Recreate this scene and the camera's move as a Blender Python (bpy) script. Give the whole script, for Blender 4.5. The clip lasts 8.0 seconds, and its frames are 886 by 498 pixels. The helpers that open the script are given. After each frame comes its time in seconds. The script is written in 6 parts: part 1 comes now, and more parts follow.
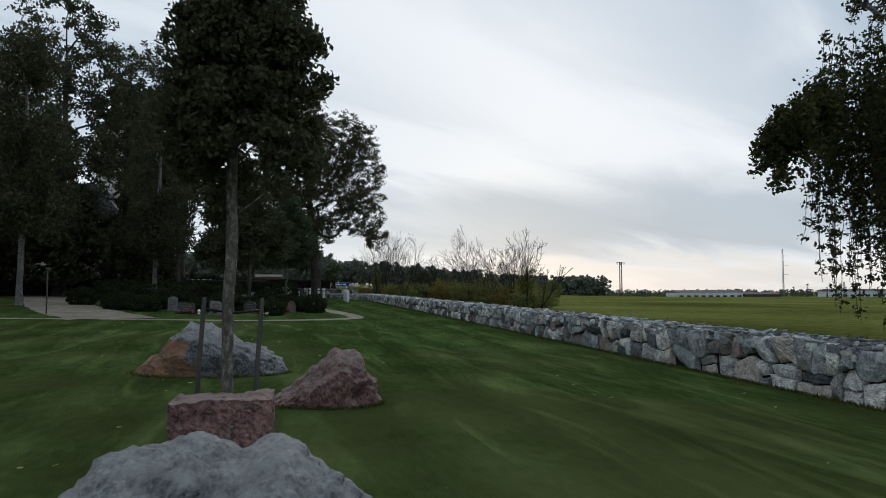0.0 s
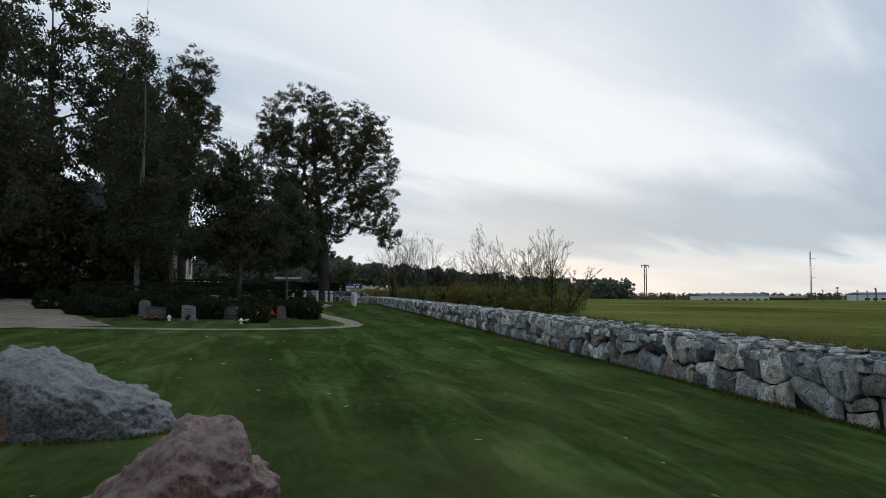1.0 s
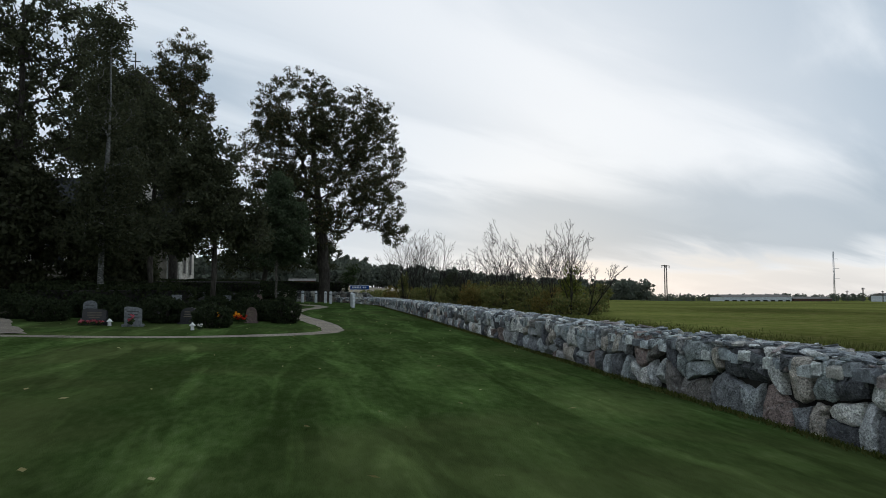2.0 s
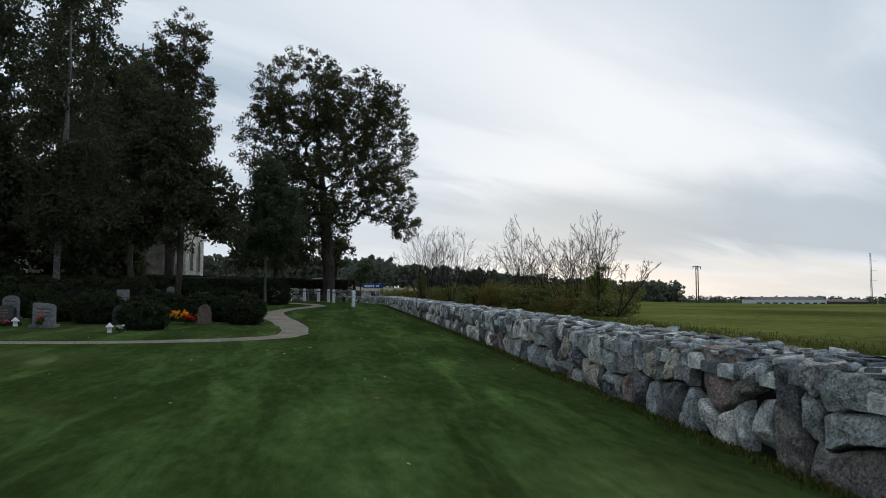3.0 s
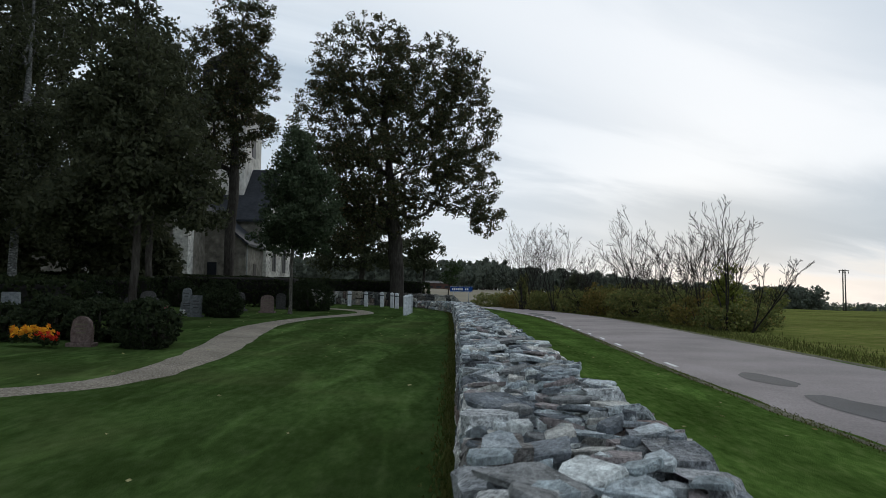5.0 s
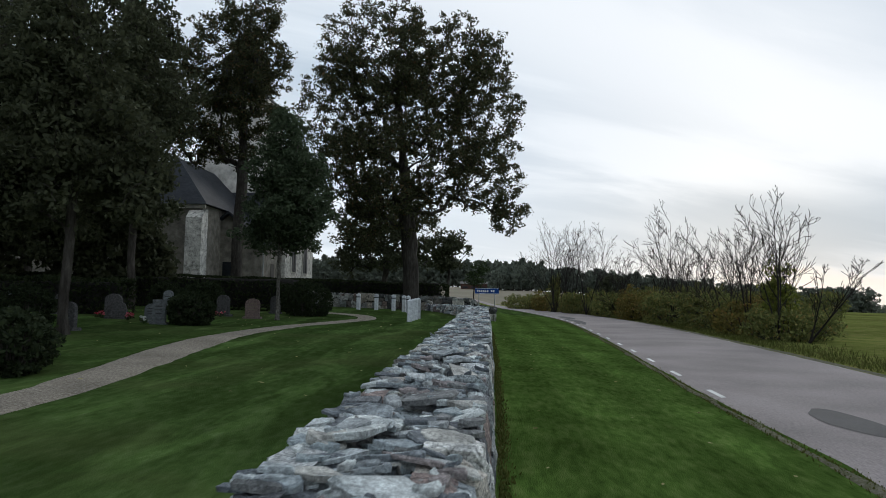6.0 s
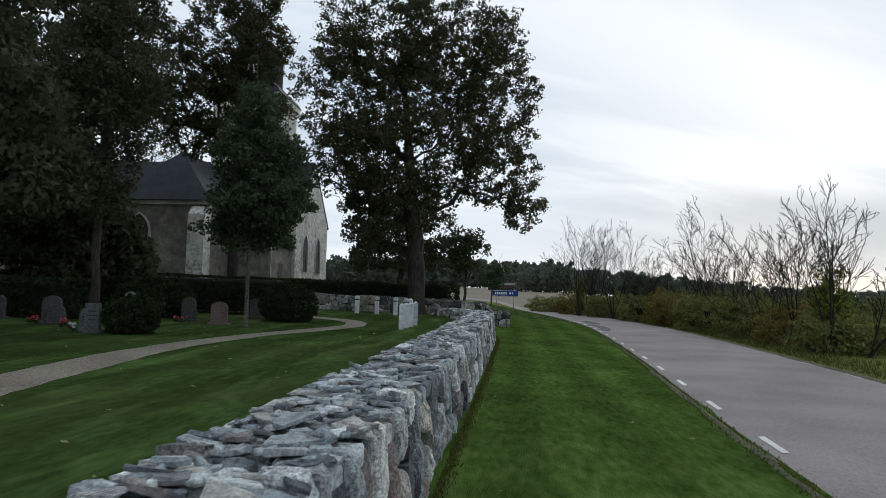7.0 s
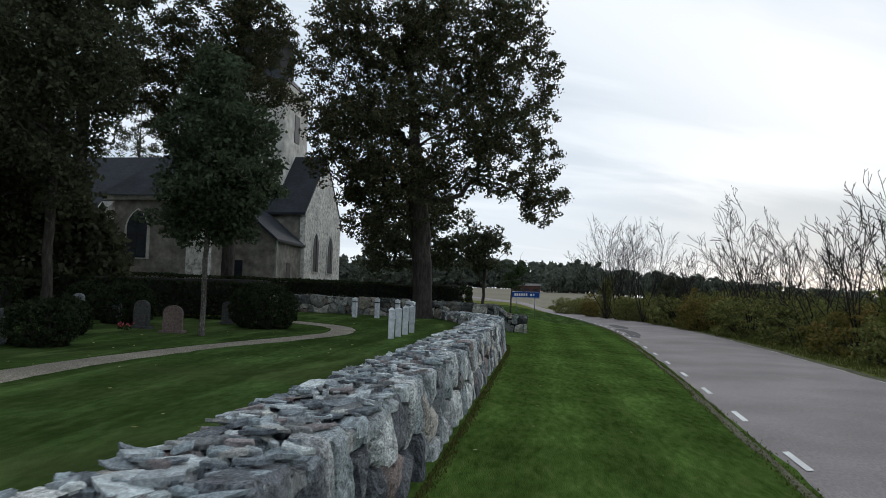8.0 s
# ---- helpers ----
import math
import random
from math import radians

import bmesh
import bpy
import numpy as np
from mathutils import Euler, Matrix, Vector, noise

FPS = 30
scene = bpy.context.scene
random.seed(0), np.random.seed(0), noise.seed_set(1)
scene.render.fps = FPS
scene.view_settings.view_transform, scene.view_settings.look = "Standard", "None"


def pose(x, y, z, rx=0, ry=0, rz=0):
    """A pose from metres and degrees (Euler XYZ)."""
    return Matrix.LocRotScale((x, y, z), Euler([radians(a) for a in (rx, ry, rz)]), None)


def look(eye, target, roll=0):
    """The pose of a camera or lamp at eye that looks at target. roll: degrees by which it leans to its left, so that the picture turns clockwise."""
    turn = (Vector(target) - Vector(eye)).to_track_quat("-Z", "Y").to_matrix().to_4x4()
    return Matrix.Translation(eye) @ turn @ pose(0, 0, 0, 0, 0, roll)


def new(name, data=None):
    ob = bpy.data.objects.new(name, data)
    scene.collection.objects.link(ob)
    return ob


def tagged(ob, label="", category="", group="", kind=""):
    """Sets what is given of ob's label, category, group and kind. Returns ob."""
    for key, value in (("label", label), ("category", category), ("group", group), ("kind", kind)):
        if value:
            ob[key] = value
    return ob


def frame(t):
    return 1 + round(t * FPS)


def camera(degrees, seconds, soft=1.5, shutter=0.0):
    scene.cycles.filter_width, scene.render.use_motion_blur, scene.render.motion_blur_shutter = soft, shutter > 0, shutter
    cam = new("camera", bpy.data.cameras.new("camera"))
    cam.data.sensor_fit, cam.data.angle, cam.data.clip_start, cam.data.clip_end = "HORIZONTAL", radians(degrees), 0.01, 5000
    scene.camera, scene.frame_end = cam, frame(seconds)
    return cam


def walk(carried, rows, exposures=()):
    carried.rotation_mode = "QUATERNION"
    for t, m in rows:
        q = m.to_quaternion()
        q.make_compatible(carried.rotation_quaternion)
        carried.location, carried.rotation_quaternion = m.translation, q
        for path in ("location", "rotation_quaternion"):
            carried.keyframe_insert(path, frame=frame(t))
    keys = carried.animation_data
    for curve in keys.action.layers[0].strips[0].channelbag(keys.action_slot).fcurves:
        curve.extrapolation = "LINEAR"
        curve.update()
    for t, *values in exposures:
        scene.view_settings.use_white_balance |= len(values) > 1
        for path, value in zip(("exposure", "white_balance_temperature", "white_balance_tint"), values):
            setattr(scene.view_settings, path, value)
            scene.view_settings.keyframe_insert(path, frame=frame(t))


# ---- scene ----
cam = camera(64.2, 8.0, soft=0.9, shutter=0.12)
PATH = [
    (0, (1.452, 2.131, 1.896), (1.954, 4.064, 2.015), -0.1),
    (0.5, (2.208, 4.467, 1.913), (2.677, 6.407, 2.038), -0.2),
    (1, (2.979, 6.779, 1.907), (3.423, 8.725, 2.034), 0.0),
    (1.5, (3.766, 9.073, 1.875), (4.188, 11.023, 2.005), -0.1),
    (3, (6.496, 15.888, 1.678), (6.818, 17.857, 1.812), 0.2),
    (3.5, (7.39, 18.058, 1.656), (7.65, 20.037, 1.792), 0.3),
    (4, (8.265, 20.169, 1.675), (8.429, 22.158, 1.813), 0.4),
    (4.5, (9.084, 22.126, 1.76), (9.148, 24.12, 1.9), 0.7),
    (5, (9.836, 24.044, 1.848), (9.824, 26.039, 1.988), 0.8),
    (6.5, (11.417, 29.592, 2.112), (11.257, 31.581, 2.252), 1.2),
    (7, (11.852, 31.52, 2.18), (11.652, 33.505, 2.32), 1.4),
    (7.5, (12.126, 33.51, 2.226), (11.889, 35.491, 2.364), 1.5),
    (8, (12.309, 35.556, 2.281), (12.034, 37.532, 2.421), 1.5),
]
walk(cam, [(t, look(eye, target, roll)) for t, eye, target, roll in PATH],
     [(0.0, -0.03), (3.5, -0.03), (6.5, 0.11), (8.0, 0.15)])

# ---------------------------------------------------------------- sky and sun
world = bpy.data.worlds.new("overcast_evening")
scene.world = world
world.use_nodes = True
wn, wl = world.node_tree.nodes, world.node_tree.links
wn.clear()


def wnode(kind, **kw):
    n = wn.new(kind)
    for k, v in kw.items():
        if k == "op":
            n.operation = v
        else:
            n.inputs[k].default_value = v
    return n


def wmath(op, a, b=0.0, clamp=False):
    n = wn.new("ShaderNodeMath")
    n.operation, n.use_clamp = op, clamp
    for i, v in enumerate((a, b)):
        if isinstance(v, (int, float)):
            n.inputs[i].default_value = v
        else:
            wl.new(v, n.inputs[i])
    return n.outputs[0]


def wmix(fac, a, b):
    n = wn.new("ShaderNodeMix")
    n.data_type = "RGBA"
    for s, v in ((n.inputs[0], fac), (n.inputs[6], a), (n.inputs[7], b)):
        if isinstance(v, (int, float)):
            s.default_value = v
        elif isinstance(v, tuple):
            s.default_value = (*v, 1)
        else:
            wl.new(v, s)
    return n.outputs[2]


def wramp(v, lo, hi):
    n = wn.new("ShaderNodeMapRange")
    n.interpolation_type = "SMOOTHSTEP"
    wl.new(v, n.inputs[0])
    n.inputs[1].default_value, n.inputs[2].default_value = lo, hi
    return n.outputs[0]


nishita = wn.new("ShaderNodeTexSky")
nishita.sky_type, nishita.sun_disc = "NISHITA", False
nishita.sun_elevation, nishita.sun_rotation = radians(11), radians(20)
coord = wn.new("ShaderNodeTexCoord")
sep = wn.new("ShaderNodeSeparateXYZ")
wl.new(coord.outputs["Generated"], sep.inputs[0])
sx, sy, sz = sep.outputs
# cloud deck: direction laid out on a high flat layer, streaked along one wind direction
lift = wmath("ADD", wmath("MAXIMUM", sz, 0.0), 0.10)
px, py = wmath("DIVIDE", sx, lift), wmath("DIVIDE", sy, lift)
CW, SW = math.cos(radians(35)), math.sin(radians(35))
cu = wmath("ADD", wmath("MULTIPLY", px, CW), wmath("MULTIPLY", py, SW))
cv = wmath("SUBTRACT", wmath("MULTIPLY", py, CW), wmath("MULTIPLY", px, SW))
comb = wn.new("ShaderNodeCombineXYZ")
wl.new(wmath("MULTIPLY", cu, 0.30), comb.inputs[0])
wl.new(wmath("MULTIPLY", cv, 0.85), comb.inputs[1])
n1 = wnode("ShaderNodeTexNoise", Scale=1.7, Detail=7.0, Roughness=0.52, Distortion=0.6)
n2 = wnode("ShaderNodeTexNoise", Scale=0.55, Detail=3.0, Roughness=0.45, Distortion=0.3)
wl.new(comb.outputs[0], n1.inputs["Vector"])
wl.new(comb.outputs[0], n2.inputs["Vector"])
cloud = wmath("ADD", wmath("MULTIPLY", n1.outputs[0], 0.6), wmath("MULTIPLY", n2.outputs[0], 0.4))
wisp = wmath("SUBTRACT", n1.outputs[0], 0.5)
deck = wmix(wramp(cloud, 0.41, 0.58), (0.46, 0.565, 0.655), (0.80, 0.87, 0.915))
# a long bright streak where the veil is thin
sv = wmath("ADD", wmath("SUBTRACT", cv, 1.30), wmath("MULTIPLY", wisp, 1.3))
streak = wmath("POWER", 2.718, wmath("MULTIPLY", wmath("MULTIPLY", sv, sv), -5.0))
deck = wmix(wmath("MULTIPLY", streak, 0.8), deck, (0.965, 1.0, 1.01))
# the hidden sun's glow, and light haze low down
dot = wn.new("ShaderNodeVectorMath")
dot.operation = "DOT_PRODUCT"
wl.new(coord.outputs["Generated"], dot.inputs[0])
dot.inputs[1].default_value = (math.sin(radians(20)) * math.cos(radians(11)), math.cos(radians(20)) * math.cos(radians(11)), math.sin(radians(11)))
glow = wramp(dot.outputs["Value"], 0.86, 1.0)
deck = wmix(wmath("MULTIPLY", glow, 0.45), deck, (0.965, 0.995, 1.01))
low = wmath("MULTIPLY", wramp(sz, 0.26, 0.10), wramp(sx, 0.35, -0.1))
deck = wmix(wmath("MULTIPLY", low, 0.6), deck, (0.89, 0.945, 0.975))
wob = wmath("ADD", sz, wmath("MULTIPLY", wisp, 0.10))
bank = wmath("MULTIPLY", wramp(wob, 0.040, 0.072), wramp(wob, 0.19, 0.115))
bank = wmath("MULTIPLY", bank, wramp(sx, -0.1, 0.45))
deck = wmix(wmath("MULTIPLY", bank, 0.72), deck, (0.38, 0.475, 0.555))
gap = wmath("MULTIPLY", wramp(wob, 0.056, 0.030), wramp(sx, 0.22, 0.42))
deck = wmix(wmath("MULTIPLY", gap, 0.6), deck, (0.90, 0.86, 0.79))
thin = wn.new("ShaderNodeVectorMath")
thin.operation = "SCALE"
wl.new(nishita.outputs[0], thin.inputs[0])
thin.inputs["Scale"].default_value = 0.065
full = wmix(0.93, thin.outputs[0], deck)
back = wn.new("ShaderNodeBackground")
back.inputs["Strength"].default_value = 0.965
cool = wn.new("ShaderNodeVectorMath")
cool.operation = "MULTIPLY"
wl.new(full, cool.inputs[0])
cool.inputs[1].default_value = (0.985, 1.0, 1.045)
wl.new(cool.outputs[0], back.inputs[0])
wo = wn.new("ShaderNodeOutputWorld")
wl.new(back.outputs[0], wo.inputs[0])

sun = new("sun", bpy.data.lights.new("sun", "SUN"))
sun.data.energy, sun.data.angle, sun.data.color = 0.5, radians(20), (1.0, 0.95, 0.89)
sun.matrix_world = look((0, 0, 50), (-40 * math.sin(radians(20)), -40 * math.cos(radians(20)), 30))

# ---------------------------------------------------------------- materials
MATS = {}


def mat(name, stops, scale=4.0, rough=0.9, bump=0.3, bscale=30.0, tint=0.0, big=0.25, bigscale=0.6, metal=0.0,
        dist=0.02, stretch=(1, 1, 1), piece=None, spec=0.12, mown=0.0, worn=None, streaks=1.45, sway=6.5):
    """Procedural surface in world metres: fine noise through a ramp of colours, a large-scale lightness drift, relief."""
    m = bpy.data.materials.new(name)
    m.use_nodes = True
    nt = m.node_tree
    nd, lk = nt.nodes, nt.links
    bsdf = nd["Principled BSDF"]
    bsdf.inputs["Roughness"].default_value = rough
    bsdf.inputs["Metallic"].default_value = metal
    bsdf.inputs["Specular IOR Level"].default_value = spec
    geo = nd.new("ShaderNodeNewGeometry")
    mp = nd.new("ShaderNodeMapping")
    mp.inputs["Scale"].default_value = stretch
    lk.new(geo.outputs["Position"], mp.inputs[0])
    nz = nd.new("ShaderNodeTexNoise")
    nz.inputs["Scale"].default_value, nz.inputs["Detail"].default_value = scale, 6
    nz.inputs["Roughness"].default_value = 0.65
    lk.new(mp.outputs[0], nz.inputs["Vector"])
    ramp = nd.new("ShaderNodeValToRGB")
    els = ramp.color_ramp.elements
    for i, c in enumerate(stops):
        pos = 0.28 + 0.44 * i / max(1, len(stops) - 1)
        e = els[i] if i < 2 else els.new(pos)
        e.position, e.color = pos, (*c, 1)
    lk.new(nz.outputs[0], ramp.inputs[0])
    nb = nd.new("ShaderNodeTexNoise")
    nb.inputs["Scale"].default_value, nb.inputs["Detail"].default_value = bigscale, 3
    lk.new(geo.outputs["Position"], nb.inputs["Vector"])
    mr = nd.new("ShaderNodeMapRange")
    mr.inputs[1].default_value, mr.inputs[2].default_value = 0.3, 0.7
    mr.inputs[3].default_value, mr.inputs[4].default_value = 1 - big, 1 + big
    lk.new(nb.outputs[0], mr.inputs[0])
    hsv = nd.new("ShaderNodeHueSaturation")
    lk.new(ramp.outputs[0], hsv.inputs["Color"])
    val = mr.outputs[0]
    if mown:
        # mowing stripes about a metre apart, wandering a little
        wv = nd.new("ShaderNodeTexWave")
        wv.bands_direction = "X"
        wv.inputs["Scale"].default_value, wv.inputs["Distortion"].default_value = 0.21, sway
        wv.inputs["Detail"].default_value, wv.inputs["Detail Scale"].default_value = 3.0, 0.35
        lk.new(geo.outputs["Position"], wv.inputs["Vector"])
        wm = nd.new("ShaderNodeMapRange")
        wm.inputs[3].default_value, wm.inputs[4].default_value = 1 - mown, 1 + mown
        lk.new(wv.outputs["Fac"], wm.inputs[0])
        sm = nd.new("ShaderNodeMapping")
        sm.inputs["Rotation"].default_value = (0, 0, radians(-24))
        sm.inputs["Scale"].default_value = (1.5, 0.28, 1.0)
        lk.new(geo.outputs["Position"], sm.inputs[0])
        sn = nd.new("ShaderNodeTexNoise")
        sn.inputs["Scale"].default_value, sn.inputs["Detail"].default_value, sn.inputs["Distortion"].default_value = 0.9, 4, 1.2
        lk.new(sm.outputs[0], sn.inputs["Vector"])
        sr = nd.new("ShaderNodeMapRange")
        sr.inputs[1].default_value, sr.inputs[2].default_value = 0.50, 0.68
        sr.inputs[3].default_value, sr.inputs[4].default_value = 0.90, streaks
        lk.new(sn.outputs[0], sr.inputs[0])
        pm = nd.new("ShaderNodeMath")
        pm.operation = "MULTIPLY"
        lk.new(val, pm.inputs[0])
        lk.new(sr.outputs[0], pm.inputs[1])
        val = pm.outputs[0]
        mm = nd.new("ShaderNodeMath")
        mm.operation = "MULTIPLY"
        lk.new(val, mm.inputs[0])
        lk.new(wm.outputs[0], mm.inputs[1])
        val = mm.outputs[0]
    if piece:
        if piece == "object":
            rnd = nd.new("ShaderNodeObjectInfo").outputs["Random"]
        else:
            rnd = geo.outputs["Random Per Island"]
        pr = nd.new("ShaderNodeMapRange")
        pr.inputs[3].default_value, pr.inputs[4].default_value = 1 - tint, 1 + tint
        lk.new(rnd, pr.inputs[0])
        mu = nd.new("ShaderNodeMath")
        mu.operation = "MULTIPLY"
        lk.new(val, mu.inputs[0])
        lk.new(pr.outputs[0], mu.inputs[1])
        val = mu.outputs[0]
    lk.new(val, hsv.inputs["Value"])
    col = hsv.outputs[0]
    if worn:
        # olive tone in ragged patches, commonest on the lawn round the boulders and the graves
        wp = nd.new("ShaderNodeTexNoise")
        wp.inputs["Scale"].default_value, wp.inputs["Detail"].default_value, wp.inputs["Distortion"].default_value = 0.30, 5, 0.8
        lk.new(geo.outputs["Position"], wp.inputs["Vector"])
        sp = nd.new("ShaderNodeSeparateXYZ")
        lk.new(geo.outputs["Position"], sp.inputs[0])
        far = nd.new("ShaderNodeMapRange")
        far.inputs[1].default_value, far.inputs[2].default_value = 9.0, 22.0
        far.inputs[3].default_value, far.inputs[4].default_value = 0.18, -0.04
        lk.new(sp.outputs[1], far.inputs[0])
        west = nd.new("ShaderNodeMapRange")
        west.inputs[1].default_value, west.inputs[2].default_value = 5.5, 1.0
        west.inputs[3].default_value, west.inputs[4].default_value = -0.10, 0.06
        lk.new(sp.outputs[0], west.inputs[0])
        mxp = nd.new("ShaderNodeMath")
        mxp.operation = "MAXIMUM"
        lk.new(far.outputs[0], mxp.inputs[0])
        lk.new(west.outputs[0], mxp.inputs[1])
        su = nd.new("ShaderNodeMath")
        su.operation = "ADD"
        lk.new(wp.outputs[0], su.inputs[0])
        lk.new(mxp.outputs[0], su.inputs[1])
        wr = nd.new("ShaderNodeMapRange")
        wr.inputs[1].default_value, wr.inputs[2].default_value = 0.46, 0.74
        wr.inputs[3].default_value, wr.inputs[4].default_value = 0.0, 0.65
        lk.new(su.outputs[0], wr.inputs[0])
        tone = nd.new("ShaderNodeHueSaturation")
        tone.inputs["Color"].default_value = (*worn, 1)
        lk.new(val, tone.inputs["Value"])
        wx = nd.new("ShaderNodeMix")
        wx.data_type = "RGBA"
        lk.new(wr.outputs[0], wx.inputs[0])
        lk.new(col, wx.inputs[6])
        lk.new(tone.outputs[0], wx.inputs[7])
        col = wx.outputs[2]
    lk.new(col, bsdf.inputs["Base Color"])
    if bump:
        nn = nd.new("ShaderNodeTexNoise")
        nn.inputs["Scale"].default_value, nn.inputs["Detail"].default_value = bscale, 5
        lk.new(mp.outputs[0], nn.inputs["Vector"])
        bp = nd.new("ShaderNodeBump")
        bp.inputs["Strength"].default_value, bp.inputs["Distance"].default_value = bump, dist
        lk.new(nn.outputs[0], bp.inputs["Height"])
        lk.new(bp.outputs[0], bsdf.inputs["Normal"])
    MATS[name] = m
    return m


def leafmat(name, dark, lightc, dry=None):
    """Foliage: each leaf has its own tone; a little light comes through."""
    m = bpy.data.materials.new(name)
    m.use_nodes = True
    nd, lk = m.node_tree.nodes, m.node_tree.links
    bsdf = nd["Principled BSDF"]
    bsdf.inputs["Roughness"].default_value = 0.75
    bsdf.inputs["Specular IOR Level"].default_value = 0.08
    geo = nd.new("ShaderNodeNewGeometry")
    ramp = nd.new("ShaderNodeValToRGB")
    e = ramp.color_ramp.elements
    e[0].color, e[1].color = (*dark, 1), (*lightc, 1)
    if dry:
        e[1].position = 0.86
        x = e.new(0.97)
        x.color = (*dry, 1)
    lk.new(geo.outputs["Random Per Island"], ramp.inputs[0])
    lk.new(ramp.outputs[0], bsdf.inputs["Base Color"])
    tr = nd.new("ShaderNodeBsdfTranslucent")
    lk.new(ramp.outputs[0], tr.inputs[0])
    mx = nd.new("ShaderNodeMixShader")
    mx.inputs[0].default_value = 0.32
    lk.new(bsdf.outputs[0], mx.inputs[1])
    lk.new(tr.outputs[0], mx.inputs[2])
    lk.new(mx.outputs[0], nd["Material Output"].inputs[0])
    MATS[name] = m
    return m


lawn_m = mat("mown_lawn", [(0.026, 0.045, 0.0125), (0.040, 0.068, 0.019), (0.061, 0.089, 0.032)], scale=9, bump=0.7, bscale=90,
             dist=0.02, big=0.24, bigscale=0.4, stretch=(1, 0.35, 1), spec=0.0, mown=0.13, worn=(0.066, 0.076, 0.030), streaks=1.55)
# fresh green verge; the open side's stronger light is also put into its colour
verge_m = mat("fresh_sunlit_verge_grass", [(0.032, 0.059, 0.013), (0.061, 0.107, 0.023), (0.104, 0.144, 0.043)], scale=9, bump=0.9, bscale=90,
              dist=0.03, big=0.26, bigscale=0.55, stretch=(1, 0.30, 1), spec=0.0, mown=0.15, streaks=1.12, sway=2.0)
field_m = mat("field_grass", [(0.078, 0.090, 0.024), (0.130, 0.148, 0.040), (0.200, 0.176, 0.072)], scale=1.3, bump=1.0, bscale=14,
              dist=0.15, big=0.42, bigscale=0.05, spec=0.0)
stubble_m = mat("pale_stubble_field", [(0.14, 0.125, 0.085), (0.20, 0.175, 0.125)], scale=0.5, bump=0.4, bscale=5, big=0.15, bigscale=0.02)
asphalt_m = mat("worn_asphalt", [(0.160, 0.138, 0.135), (0.222, 0.193, 0.189), (0.285, 0.250, 0.245)], scale=45, rough=0.8, bump=0.5, bscale=160,
                dist=0.006, big=0.20, bigscale=0.35, stretch=(1, 0.25, 1))
patch_m = mat("dark_asphalt_patch", [(0.035, 0.035, 0.038), (0.07, 0.07, 0.074)], scale=30, rough=0.7, bump=0.4, bscale=150, dist=0.006)
gravel_m = mat("gravel", [(0.10, 0.084, 0.066), (0.24, 0.208, 0.168), (0.43, 0.39, 0.325)], scale=30, bump=1.0, bscale=60, dist=0.03, big=0.2, bigscale=0.9)
shoulder_m = mat("gritty_shoulder", [(0.050, 0.062, 0.024), (0.090, 0.088, 0.052), (0.17, 0.155, 0.125)], scale=10, bump=0.8, bscale=50, dist=0.02)
paint_m = mat("worn_road_paint", [(0.45, 0.45, 0.44), (0.72, 0.72, 0.70)], scale=30, rough=0.6, bump=0.3, bscale=100, dist=0.004)


